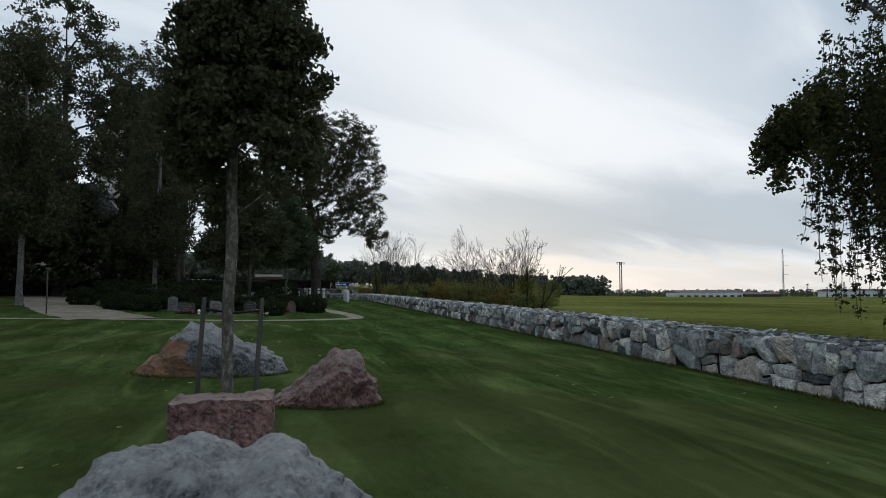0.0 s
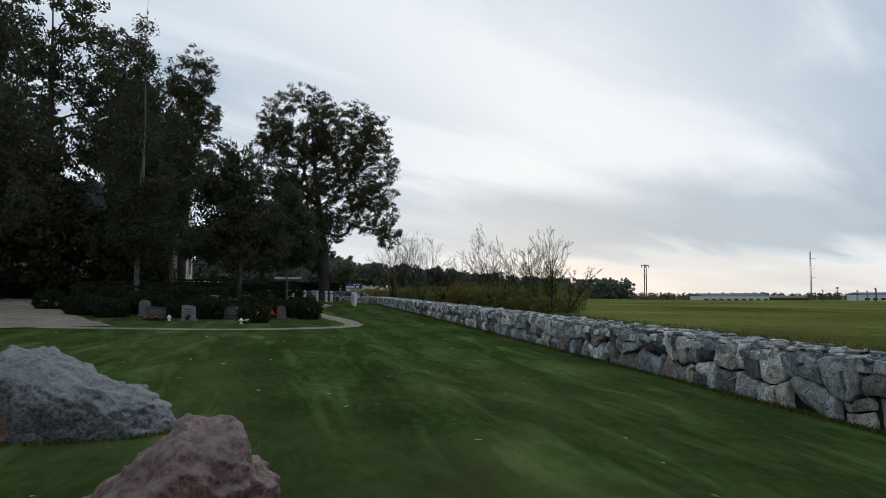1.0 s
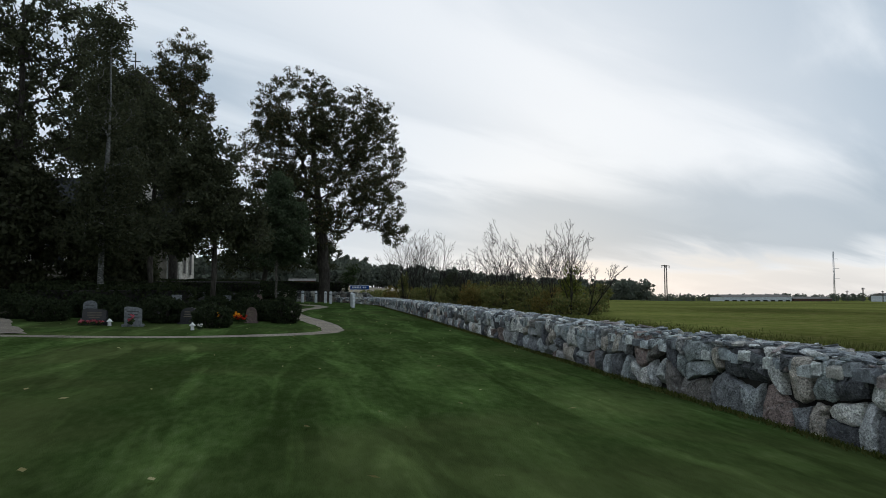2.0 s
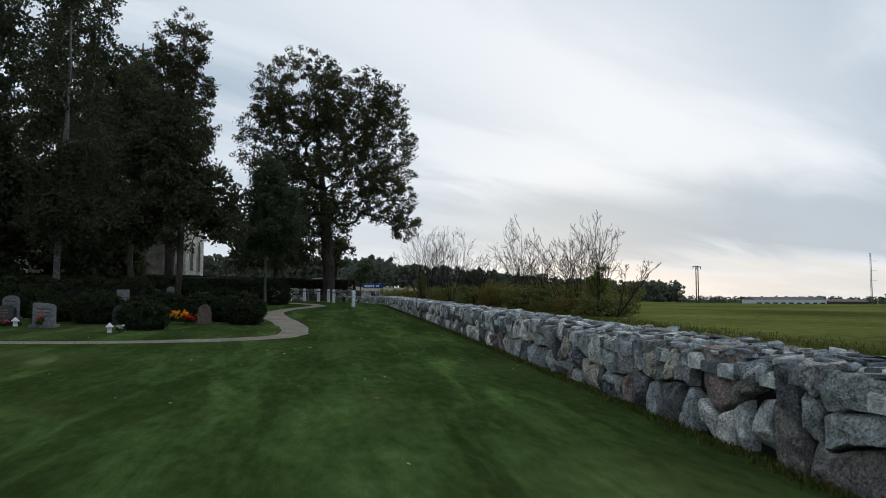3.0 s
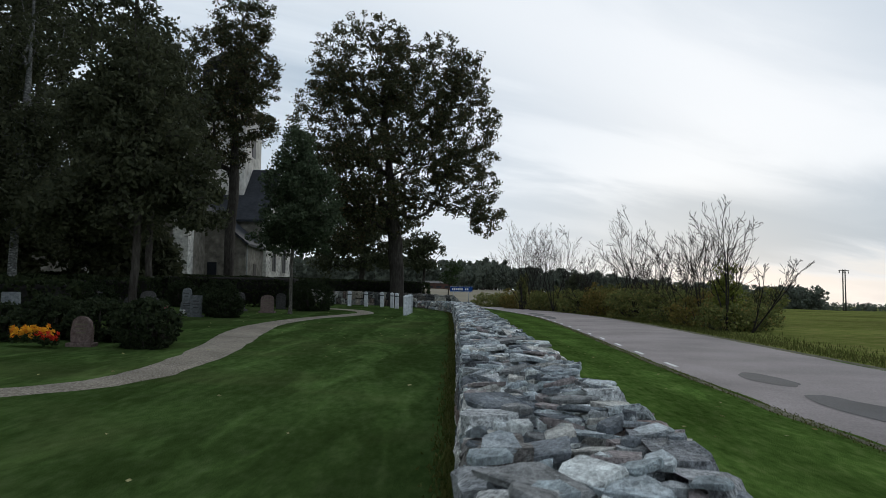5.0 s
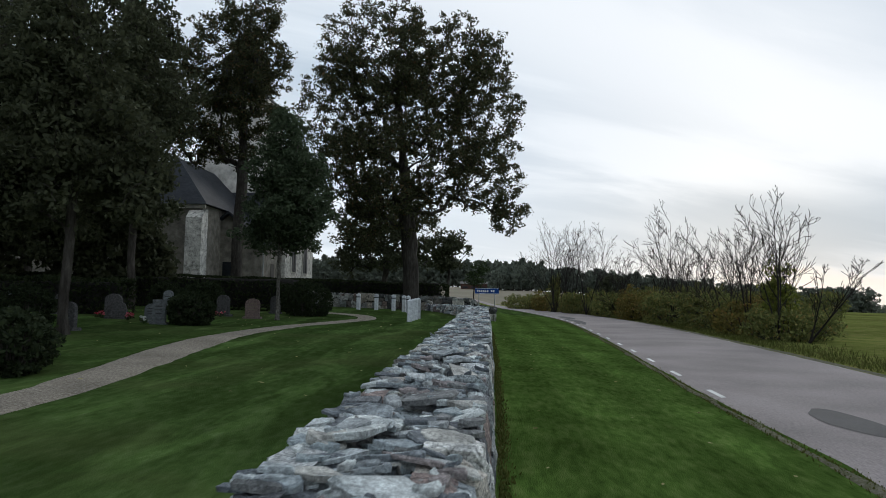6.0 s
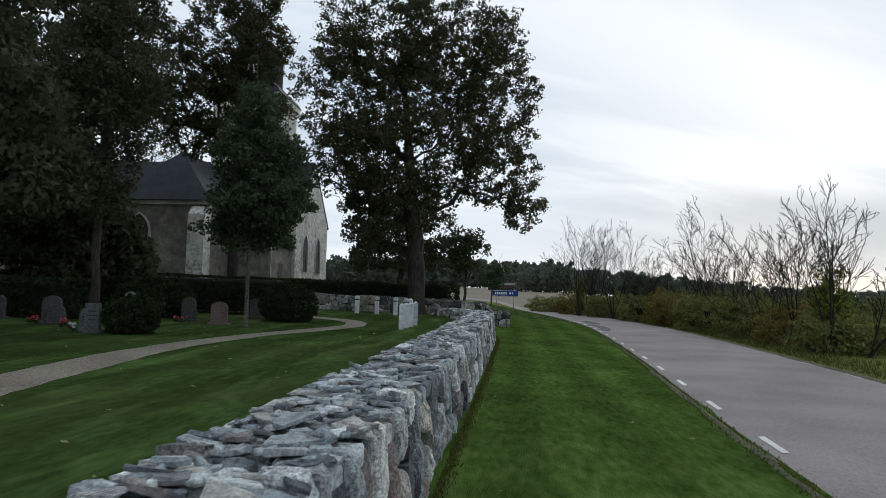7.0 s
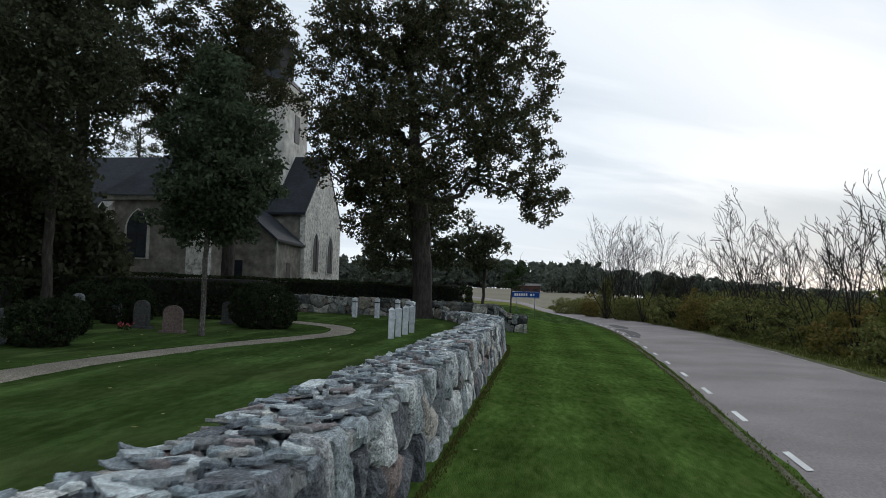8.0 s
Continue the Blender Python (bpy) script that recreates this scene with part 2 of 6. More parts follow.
def stonemat(name, source, tints, lichen=(0.40, 0.43, 0.42), grain=48.0, blotch=9.0, rough=0.85, crown=0.0, speck=(0.36, 1.65)):
    """Split fieldstone: one of several tints for each stone, crystal speckle, lichen blotches, coarse and fine relief."""
    m = bpy.data.materials.new(name)
    m.use_nodes = True
    nd, lk = m.node_tree.nodes, m.node_tree.links
    bsdf = nd["Principled BSDF"]
    bsdf.inputs["Roughness"].default_value = rough
    bsdf.inputs["Specular IOR Level"].default_value = 0.3
    geo = nd.new("ShaderNodeNewGeometry")
    rnd = nd.new("ShaderNodeObjectInfo").outputs["Random"] if source == "object" else geo.outputs["Random Per Island"]
    ramp = nd.new("ShaderNodeValToRGB")
    ramp.color_ramp.interpolation = "CONSTANT"
    els = ramp.color_ramp.elements
    for k, c in enumerate(tints):
        e = els[k] if k < 2 else els.new(k / len(tints))
        e.position, e.color = k / len(tints), (*c, 1)
    lk.new(rnd, ramp.inputs[0])

    def tex(scale, detail, rough_):
        n = nd.new("ShaderNodeTexNoise")
        n.inputs["Scale"].default_value, n.inputs["Detail"].default_value, n.inputs["Roughness"].default_value = scale, detail, rough_
        lk.new(geo.outputs["Position"], n.inputs["Vector"])
        return n.outputs[0]

    def ranged(v, a, b, lo, hi):
        n = nd.new("ShaderNodeMapRange")
        n.inputs[1].default_value, n.inputs[2].default_value, n.inputs[3].default_value, n.inputs[4].default_value = a, b, lo, hi
        lk.new(v, n.inputs[0])
        return n.outputs[0]

    def times(a, b):
        n = nd.new("ShaderNodeMath")
        n.operation = "MULTIPLY"
        lk.new(a, n.inputs[0])
        lk.new(b, n.inputs[1])
        return n.outputs[0]

    fine, mid = tex(grain, 4, 0.75), tex(blotch, 6, 0.6)
    hsv = nd.new("ShaderNodeHueSaturation")
    lk.new(ramp.outputs[0], hsv.inputs["Color"])
    lk.new(times(ranged(fine, 0.36, 0.64, *speck), ranged(mid, 0.32, 0.68, 0.55, 1.45)), hsv.inputs["Value"])
    mx = nd.new("ShaderNodeMix")
    mx.data_type = "RGBA"
    cover = ranged(tex(blotch * 1.9, 5, 0.7), 0.60 if crown else 0.57, 0.70, 0.0, 0.7)
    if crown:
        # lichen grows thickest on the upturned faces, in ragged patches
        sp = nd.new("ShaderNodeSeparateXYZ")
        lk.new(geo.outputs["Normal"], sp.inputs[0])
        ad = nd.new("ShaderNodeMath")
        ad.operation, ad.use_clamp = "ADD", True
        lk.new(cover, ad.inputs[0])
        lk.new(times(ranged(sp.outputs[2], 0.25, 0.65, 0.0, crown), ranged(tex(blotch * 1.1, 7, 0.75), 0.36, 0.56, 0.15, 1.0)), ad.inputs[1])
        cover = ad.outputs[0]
    lk.new(cover, mx.inputs[0])
    lk.new(hsv.outputs[0], mx.inputs[6])
    mx.inputs[7].default_value = (*lichen, 1)
    lk.new(mx.outputs[2], bsdf.inputs["Base Color"])
    b1_ = nd.new("ShaderNodeBump")
    b1_.inputs["Strength"].default_value, b1_.inputs["Distance"].default_value = 1.0, 0.035
    lk.new(mid, b1_.inputs["Height"])
    b2_ = nd.new("ShaderNodeBump")
    b2_.inputs["Strength"].default_value, b2_.inputs["Distance"].default_value = 1.0, 0.014
    lk.new(fine, b2_.inputs["Height"])
    lk.new(b1_.outputs[0], b2_.inputs["Normal"])
    lk.new(b2_.outputs[0], bsdf.inputs["Normal"])
    MATS[name] = m
    return m


TINTS = [(0.28, 0.29, 0.295), (0.52, 0.525, 0.51), (0.12, 0.125, 0.135), (0.34, 0.34, 0.335), (0.62, 0.615, 0.585), (0.24, 0.185, 0.17), (0.28, 0.31, 0.315), (0.085, 0.09, 0.10), (0.42, 0.385, 0.34), (0.31, 0.335, 0.345), (0.16, 0.15, 0.14), (0.44, 0.455, 0.455), (0.18, 0.19, 0.20)]
stone_m = stonemat("grey_fieldstone", "object", TINTS)
stoneb_m = stonemat("grey_fieldstone_mass", "island", TINTS)
# facing tints made paler and bluer: sky light on the wall top, put into colour
CAPTINTS = [(0.06 + c[0] * 0.88, 0.067 + c[1] * 0.92, 0.072 + c[2] * 0.93) for c in TINTS]
cap_m = stonemat("split_capping_stone", "object", CAPTINTS, speck=(0.62, 1.36))
capb_m = stonemat("split_capping_stone_mass", "island", CAPTINTS, speck=(0.62, 1.36))
mossy_m = stonemat("mossy_fieldstone", "island", [(c[0] * 0.58, c[1] * 0.57, c[2] * 0.52) for c in TINTS], (0.10, 0.11, 0.07))
# near-black filling, set behind the wall's joints and inside the hedges
core_m = mat("near_black_core", [(0.014, 0.013, 0.012), (0.032, 0.030, 0.027)], scale=8, bump=0.5)
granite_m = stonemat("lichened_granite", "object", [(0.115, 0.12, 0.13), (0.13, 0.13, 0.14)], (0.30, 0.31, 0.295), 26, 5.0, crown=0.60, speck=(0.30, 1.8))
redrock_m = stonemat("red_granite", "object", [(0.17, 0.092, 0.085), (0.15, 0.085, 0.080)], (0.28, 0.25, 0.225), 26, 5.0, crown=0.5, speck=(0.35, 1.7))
rust_m = mat("rust_stained_rock", [(0.13, 0.11, 0.10), (0.21, 0.115, 0.068), (0.26, 0.21, 0.185)], scale=2.6, bump=1.0, bscale=14, dist=0.05, big=0.3, bigscale=1.2)
bark_m = mat("dark_bark", [(0.022, 0.019, 0.016), (0.048, 0.042, 0.036), (0.085, 0.078, 0.068)], scale=9, bump=1.0, bscale=22, dist=0.04, stretch=(1, 1, 0.25))
greybark_m = mat("grey_lichen_bark", [(0.040, 0.036, 0.030), (0.095, 0.088, 0.075), (0.26, 0.25, 0.22)], scale=24, bump=0.8, bscale=30, dist=0.02, stretch=(1, 1, 0.5))
birch_m = mat("white_birch_bark", [(0.03, 0.03, 0.03), (0.12, 0.12, 0.115), (0.36, 0.355, 0.34)], scale=9, bump=0.5, bscale=25, stretch=(1, 1, 2.2))
twig_m = mat("bare_twigs", [(0.020, 0.017, 0.016), (0.038, 0.033, 0.030)], scale=6, rough=0.95, bump=0.2)
plaster_m = mat("grey_lime_plaster", [(0.30, 0.285, 0.26), (0.50, 0.475, 0.435), (0.66, 0.635, 0.59)], scale=1.4, bump=0.6, bscale=9, dist=0.04, big=0.22, bigscale=0.4)
# darker copy of the plaster: the trees' shade on the low walls is painted in
shadeplaster_m = mat("tree_shaded_plaster", [(0.095, 0.088, 0.075), (0.17, 0.156, 0.133), (0.26, 0.242, 0.21)], scale=1.6, bump=0.6, bscale=9, dist=0.04, big=0.25, bigscale=0.4)
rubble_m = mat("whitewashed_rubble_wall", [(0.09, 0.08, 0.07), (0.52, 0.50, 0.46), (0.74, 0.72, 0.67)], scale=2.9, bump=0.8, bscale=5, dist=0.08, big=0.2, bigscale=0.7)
slate_m = mat("dark_slate_roof", [(0.016, 0.018, 0.022), (0.036, 0.039, 0.046)], scale=3, rough=0.6, bump=0.6, bscale=8, dist=0.03, stretch=(1, 1, 3))
spire_m = mat("tarred_belfry_boards", [(0.018, 0.018, 0.02), (0.04, 0.04, 0.042)], scale=6, bump=0.4, bscale=12, stretch=(3, 3, 0.4))
glass_m = mat("dark_leaded_glass", [(0.012, 0.014, 0.018), (0.03, 0.034, 0.04)], scale=3, rough=0.45, bump=0.1, spec=0.15)
postwhite_m = mat("weathered_white_stone", [(0.34, 0.36, 0.38), (0.52, 0.54, 0.56), (0.66, 0.68, 0.69)], scale=9, bump=0.4, bscale=40)
iron_m = mat("black_iron", [(0.012, 0.012, 0.013), (0.03, 0.03, 0.03)], scale=20, rough=0.5, bump=0.2)
signblue_m = mat("blue_sign_face", [(0.010, 0.05, 0.22), (0.014, 0.065, 0.27)], scale=3, rough=0.4, bump=0.0)
signwhite_m = mat("white_sign_paint", [(0.75, 0.75, 0.75), (0.82, 0.82, 0.82)], scale=3, rough=0.4, bump=0.0)
galv_m = mat("galvanised_steel", [(0.30, 0.31, 0.32), (0.45, 0.46, 0.47)], scale=12, rough=0.45, metal=0.7, bump=0.1)
wood_m = mat("grey_weathered_wood", [(0.05, 0.045, 0.04), (0.12, 0.11, 0.10)], scale=7, bump=0.5, bscale=30, stretch=(1, 1, 0.2))
greywall_m = mat("pale_sheet_cladding", [(0.40, 0.44, 0.48), (0.52, 0.55, 0.58)], scale=0.3, bump=0.2, bscale=2)
redwood_m = mat("red_barn_boards", [(0.055, 0.03, 0.024), (0.09, 0.05, 0.04)], scale=2, bump=0.4, bscale=8)
tileroof_m = mat("grey_tile_roof", [(0.10, 0.095, 0.09), (0.17, 0.16, 0.15)], scale=2, bump=0.5, bscale=6)
greygrave_m = mat("grey_gravestone", [(0.035, 0.034, 0.033), (0.068, 0.066, 0.065), (0.12, 0.118, 0.116)], scale=16, bump=0.5, bscale=40, dist=0.01)
palegrave_m = mat("pale_gravestone", [(0.085, 0.092, 0.096), (0.155, 0.165, 0.17), (0.25, 0.26, 0.265)], scale=14, bump=0.5, bscale=40, dist=0.01)
blackgrave_m = mat("polished_black_gravestone", [(0.016, 0.016, 0.018), (0.035, 0.035, 0.04)], scale=20, rough=0.25, bump=0.0, spec=0.5)
redgrave_m = mat("red_granite_gravestone", [(0.075, 0.052, 0.047), (0.135, 0.100, 0.090), (0.21, 0.165, 0.15)], scale=16, bump=0.5, bscale=40, dist=0.01)
carve_m = mat("carved_lettering", [(0.05, 0.05, 0.05), (0.10, 0.10, 0.10)], scale=9, bump=0.0)
gilt_m = mat("faded_gilt_lettering", [(0.10, 0.088, 0.065), (0.18, 0.155, 0.11)], scale=9, bump=0.0)
litter_m = leafmat("fallen_leaves", (0.18, 0.15, 0.05), (0.42, 0.38, 0.20))
oak_l = leafmat("maple_leaves", (0.034, 0.038, 0.020), (0.086, 0.092, 0.046), (0.12, 0.080, 0.040))
dark_l = leafmat("dark_leaves", (0.044, 0.050, 0.030), (0.085, 0.092, 0.050))
lime_l = leafmat("lime_leaves", (0.030, 0.046, 0.020), (0.062, 0.086, 0.034))
young_l = leafmat("young_lime_leaves", (0.046, 0.062, 0.036), (0.090, 0.118, 0.066))
birch_l = leafmat("birch_leaves", (0.028, 0.034, 0.012), (0.075, 0.082, 0.028))
hedge_l = leafmat("hedge_leaves", (0.012, 0.018, 0.008), (0.034, 0.044, 0.018))
amber_l = leafmat("amber_leaves", (0.085, 0.080, 0.022), (0.20, 0.165, 0.048), (0.26, 0.15, 0.05))
bush_l = leafmat("roadside_leaves", (0.085, 0.102, 0.034), (0.205, 0.215, 0.072), (0.28, 0.21, 0.072))
yellow_l = leafmat("yellowing_leaves", (0.10, 0.13, 0.025), (0.22, 0.23, 0.05))
# distance haze is put into this leaf colour: paler and greyer than near foliage
wood_l = leafmat("hazed_far_wood_leaves", (0.095, 0.112, 0.092), (0.150, 0.168, 0.130))
juniper_l = leafmat("juniper_sprays", (0.016, 0.024, 0.012), (0.040, 0.052, 0.024))
grass_l = leafmat("long_grass", (0.050, 0.068, 0.014), (0.125, 0.125, 0.040))
orange_f = leafmat("orange_petals", (0.66, 0.20, 0.02), (0.86, 0.52, 0.04))
red_f = leafmat("red_and_pink_petals", (0.36, 0.02, 0.03), (0.62, 0.22, 0.27))
scarlet_f = leafmat("scarlet_petals", (0.50, 0.02, 0.015), (0.72, 0.09, 0.04))
white_f = leafmat("white_petals", (0.55, 0.55, 0.52), (0.75, 0.75, 0.72))

# ---------------------------------------------------------------- helpers
RNG = np.random.default_rng(7)


def meshed(name, verts, faces, material, smooth=False):
    me = bpy.data.meshes.new(name)
    me.from_pydata([tuple(map(float, v)) for v in verts], [], [tuple(map(int, f)) for f in faces])
    for m in material if isinstance(material, (list, tuple)) else [material]:
        me.materials.append(m)
    if smooth:
        me.polygons.foreach_set("use_smooth", [True] * len(me.polygons))
    me.update()
    return me


def quads_mesh(name, v, material):
    """v: (n, 4, 3) corners of n separate quads."""
    n = len(v)
    me = bpy.data.meshes.new(name)
    me.vertices.add(4 * n)
    me.loops.add(4 * n)
    me.polygons.add(n)
    me.vertices.foreach_set("co", np.asarray(v, np.float32).ravel())
    me.loops.foreach_set("vertex_index", np.arange(4 * n, dtype=np.int32))
    me.polygons.foreach_set("loop_start", np.arange(0, 4 * n, 4, dtype=np.int32))
    me.materials.append(material)
    me.update()
    me.validate()
    return me


def under(ob, parent):
    if parent is not None:
        ob.parent = parent
        ob.matrix_parent_inverse = Matrix.Identity(4)
    return ob


def piece(name, me, parent=None, label="", kind=""):
    ob = under(new(name, me), parent)
    return tagged(ob, label=label, kind=kind)


def part(name, bm, material, parent, label="", smooth=False):
    me = bpy.data.meshes.new(name)
    bm.to_mesh(me)
    bm.free()
    me.materials.append(material)
    if smooth:
        me.polygons.foreach_set("use_smooth", [True] * len(me.polygons))
    return piece(name, me, parent, label)


def empty(name, x, y, z, rz=0.0):
    ob = new(name)
    ob.empty_display_size = 0.2
    ob.matrix_world = pose(x, y, z, 0, 0, rz)
    return ob


def box(x0, x1, y0, y1, z0, z1, bevel=0.0, bm=None):
    bm = bm or bmesh.new()
    r = bmesh.ops.create_cube(bm, size=1)
    for v in r["verts"]:
        v.co = Vector(((x0 + x1) / 2 + v.co.x * (x1 - x0), (y0 + y1) / 2 + v.co.y * (y1 - y0), (z0 + z1) / 2 + v.co.z * (z1 - z0)))
    if bevel:
        es = list({e for v in r["verts"] for e in v.link_edges})
        bmesh.ops.bevel(bm, geom=es, offset=bevel, segments=2, affect="EDGES", profile=0.6)
    return bm


def prism(outline, depth, axis="y", at=0.0, bm=None):
    """An outline in (u, z) pushed along the given axis from at to at + depth."""
    bm = bm or bmesh.new()
    put = (lambda u, w, d: (u, d, w)) if axis == "y" else (lambda u, w, d: (d, u, w))
    a = [bm.verts.new(put(u, w, at)) for u, w in outline]
    b = [bm.verts.new(put(u, w, at + depth)) for u, w in outline]
    bm.faces.new(a)
    bm.faces.new(b[::-1])
    n = len(a)
    for i in range(n):
        bm.faces.new((a[i], b[i], b[(i + 1) % n], a[(i + 1) % n]))
    bmesh.ops.recalc_face_normals(bm, faces=bm.faces)
    return bm


def tube(points, radii, sides=6, cap=True):
    vs, fs = [], []
    pts = [np.array(p, float) for p in points]
    for i, p in enumerate(pts):
        d = pts[min(i + 1, len(pts) - 1)] - pts[max(i - 1, 0)]
        d = d / (np.linalg.norm(d) + 1e-9)
        a = np.cross(d, (0.13, 0.97, 0.21))
        a = a / (np.linalg.norm(a) + 1e-9)
        b = np.cross(d, a)
        for k in range(sides):
            w = 2 * math.pi * k / sides
            vs.append(p + radii[i] * (math.cos(w) * a + math.sin(w) * b))
    for i in range(len(pts) - 1):
        for k in range(sides):
            fs.append((i * sides + k, i * sides + (k + 1) % sides, (i + 1) * sides + (k + 1) % sides, (i + 1) * sides + k))
    if cap:
        fs.append(tuple(range(sides - 1, -1, -1)))
        fs.append(tuple((len(pts) - 1) * sides + k for k in range(sides)))
    return vs, fs


def rod(name, points, radii, material, parent, sides=8, label=""):
    v, f = tube(points, radii if isinstance(radii, (list, tuple)) else [radii] * len(points), sides)
    return piece(name, meshed(name, v, f, material, True), parent, label)


def soft(t):
    t = min(1.0, max(0.0, t))
    return t * t * (3 - 2 * t)


def ground_z(x, y):
    """Height of the ground: the churchyard lawn, the lower verge beyond the wall, the road, the field and the rise behind."""
    yy = y if y < 75 else 75 + (y - 75) * 0.3 if y < 120 else 88.5
    zl = 0.1 + 0.0165 * max(yy, -30) - 0.02 * (min(max(x, -20), 12) - 10)
    yr = y if y < 75 else 75 + (y - 75) * 0.3 if y < 120 else 88.5
    zr = 0.08 + 0.0085 * max(yr, -30) - 0.046 * min(max(x - 11.5, 0), 5)
    k = soft((x - 10.25) / 0.6)
    if y > 66:
        k = k + (soft((x - 8.0) / 6.0) - k) * soft((y - 66) / 10)
    z = zl + (zr - zl) * k
    if x > 24:
        z += (-0.45 - z) * soft((x - 24) / 120)
    if x > 60:
        z -= 8.0 * soft((math.hypot(x, y) - 260) / 600) * soft((x - 60) / 150)
    if y > 125:
        z += 8.0 * soft((y - 125) / 420) * (1 - soft((x - 30) / 130))
    return z


# ---------------------------------------------------------------- ground, road, path
def axis_steps(a):
    out = []
    for lo, hi, st in a:
        out += list(np.arange(lo, hi, st))
    return out + [a[-1][1]]


gx = axis_steps([(-3000, -400, 260), (-400, -60, 34), (-60, -20, 5), (-20, 9, 1.0), (9, 13, 0.25), (13, 26, 1.0), (26, 80, 6), (80, 400, 20), (400, 1000, 60), (1000, 3000, 250)])
gy = axis_steps([(-3000, -400, 260), (-400, -30, 37), (-30, 0, 3), (0, 80, 1.0), (80, 130, 2.5), (130, 560, 14), (560, 1040, 60), (1040, 3000, 245)])
nx, ny = len(gx), len(gy)
gv = [(x, y, ground_z(x, y) + (0.012 * noise.noise((x * 0.7, y * 0.7, 0)) if -20 < x < 24 and 0 < y < 80 else 0)) for y in gy for x in gx]
gf = [(j * nx + i, j * nx + i + 1, (j + 1) * nx + i + 1, (j + 1) * nx + i) for j in range(ny - 1) for i in range(nx - 1)]
gm = meshed("ground", gv, gf, [lawn_m, field_m, stubble_m, verge_m], True)
ids = []
for j in range(ny - 1):
    for i in range(nx - 1):
        x, y = (gx[i] + gx[i + 1]) / 2, (gy[j] + gy[j + 1]) / 2
        ids.append(2 if y > 175 and x < 60 else 3 if 10.5 < x < 21 and y < 90 else 0 if x < 21 and y < 130 else 1)
gm.polygons.foreach_set("material_index", ids)
tagged(new("ground", gm), "mown churchyard lawn, grass verge and open field", "ground", kind="structure")


def smooth_line(points, step=1.0):
    """Catmull-Rom through plan points."""
    P = [np.array(p, float) for p in points]
    P = [2 * P[0] - P[1]] + P + [2 * P[-1] - P[-2]]
    out = []
    for i in range(1, len(P) - 2):
        n = max(2, int(np.linalg.norm(P[i + 1] - P[i]) / step))
        for k in range(n):
            t = k / n
            a, b, c, d = P[i - 1:i + 3]
            out.append(0.5 * (2 * b + (c - a) * t + (2 * a - 5 * b + 4 * c - d) * t * t + (3 * b - a - 3 * c + d) * t ** 3))
    out.append(P[-2])
    return out


def ribbon(name, line, left, right, material, lift, cross=8, crown=0.0, rough=0.0, thick=0.05):
    """A strip laid on the ground along a plan line, from left to right offsets, with thickness and ragged edges."""
    vs, fs = [], []
    n = len(line)
    for i, p in enumerate(line):
        d = line[min(i + 1, n - 1)] - line[max(i - 1, 0)]
        d = d[:2] / (np.linalg.norm(d[:2]) + 1e-9)
        nrm = np.array((d[1], -d[0]))
        lo = left[i] if isinstance(left, (list, tuple)) else left
        hi = right[i] if isinstance(right, (list, tuple)) else right
        lo += rough * noise.noise((p[0] * 1.7, p[1] * 1.7, 3.0)) + rough * 0.5 * noise.noise((p[0] * 6, p[1] * 6, 4.0))
        hi += rough * noise.noise((p[0] * 1.7, p[1] * 1.7, 9.0)) + rough * 0.5 * noise.noise((p[0] * 6, p[1] * 6, 7.0))
        for k in range(cross + 1):
            u = k / cross
            q = p[:2] + nrm * (lo + (hi - lo) * u)
            z = ground_z(q[0], q[1]) + lift + crown * (1 - (2 * u - 1) ** 2)
            if k in (0, cross):
                z -= thick
            vs.append((q[0], q[1], z))
    c = cross + 1
    for i in range(n - 1):
        for k in range(cross):
            fs.append((i * c + k, i * c + k + 1, (i + 1) * c + k + 1, (i + 1) * c + k))
    return meshed(name, vs, fs, material, True)


ROADLINE = smooth_line([(17.6, -60), (17.6, 0), (17.7, 30), (18.02, 42), (18.8, 55), (19.42, 70), (19.6, 88), (18.0, 115), (13.0, 150), (4.0, 190), (-14.0, 240)], 1.0)
HALF = 2.85
tagged(new("road", ribbon("road", ROADLINE, -HALF, HALF, asphalt_m, 0.035, 14, crown=0.05, rough=0.06)), "worn grey asphalt country road", "road", kind="structure")
tagged(new("road_shoulder", ribbon("road_shoulder", ROADLINE, -HALF - 0.16, -HALF + 0.06, shoulder_m, 0.020, 3, rough=0.10, thick=0.03)), "gritty gravel road shoulder with weeds", "shoulder", kind="structure")
tagged(new("road_shoulder", ribbon("road_shoulder", ROADLINE, HALF - 0.1, HALF + 0.3, shoulder_m, 0.022, 3, rough=0.16, thick=0.03)), "gritty gravel road shoulder with weeds", "shoulder", kind="structure")

# broken edge lines
acc, last, dash_at = 0.0, None, []
for i, p in enumerate(ROADLINE):
    if last is not None:
        acc += float(np.linalg.norm(p - last))
    last = p
    dash_at.append(acc)
DASH_SHIFT = -0.8
WORN_OFF = 39.6
lines = empty("road_marking", 17.6, 0, 0)
tagged(lines, "worn white broken edge lines on asphalt", "road marking")


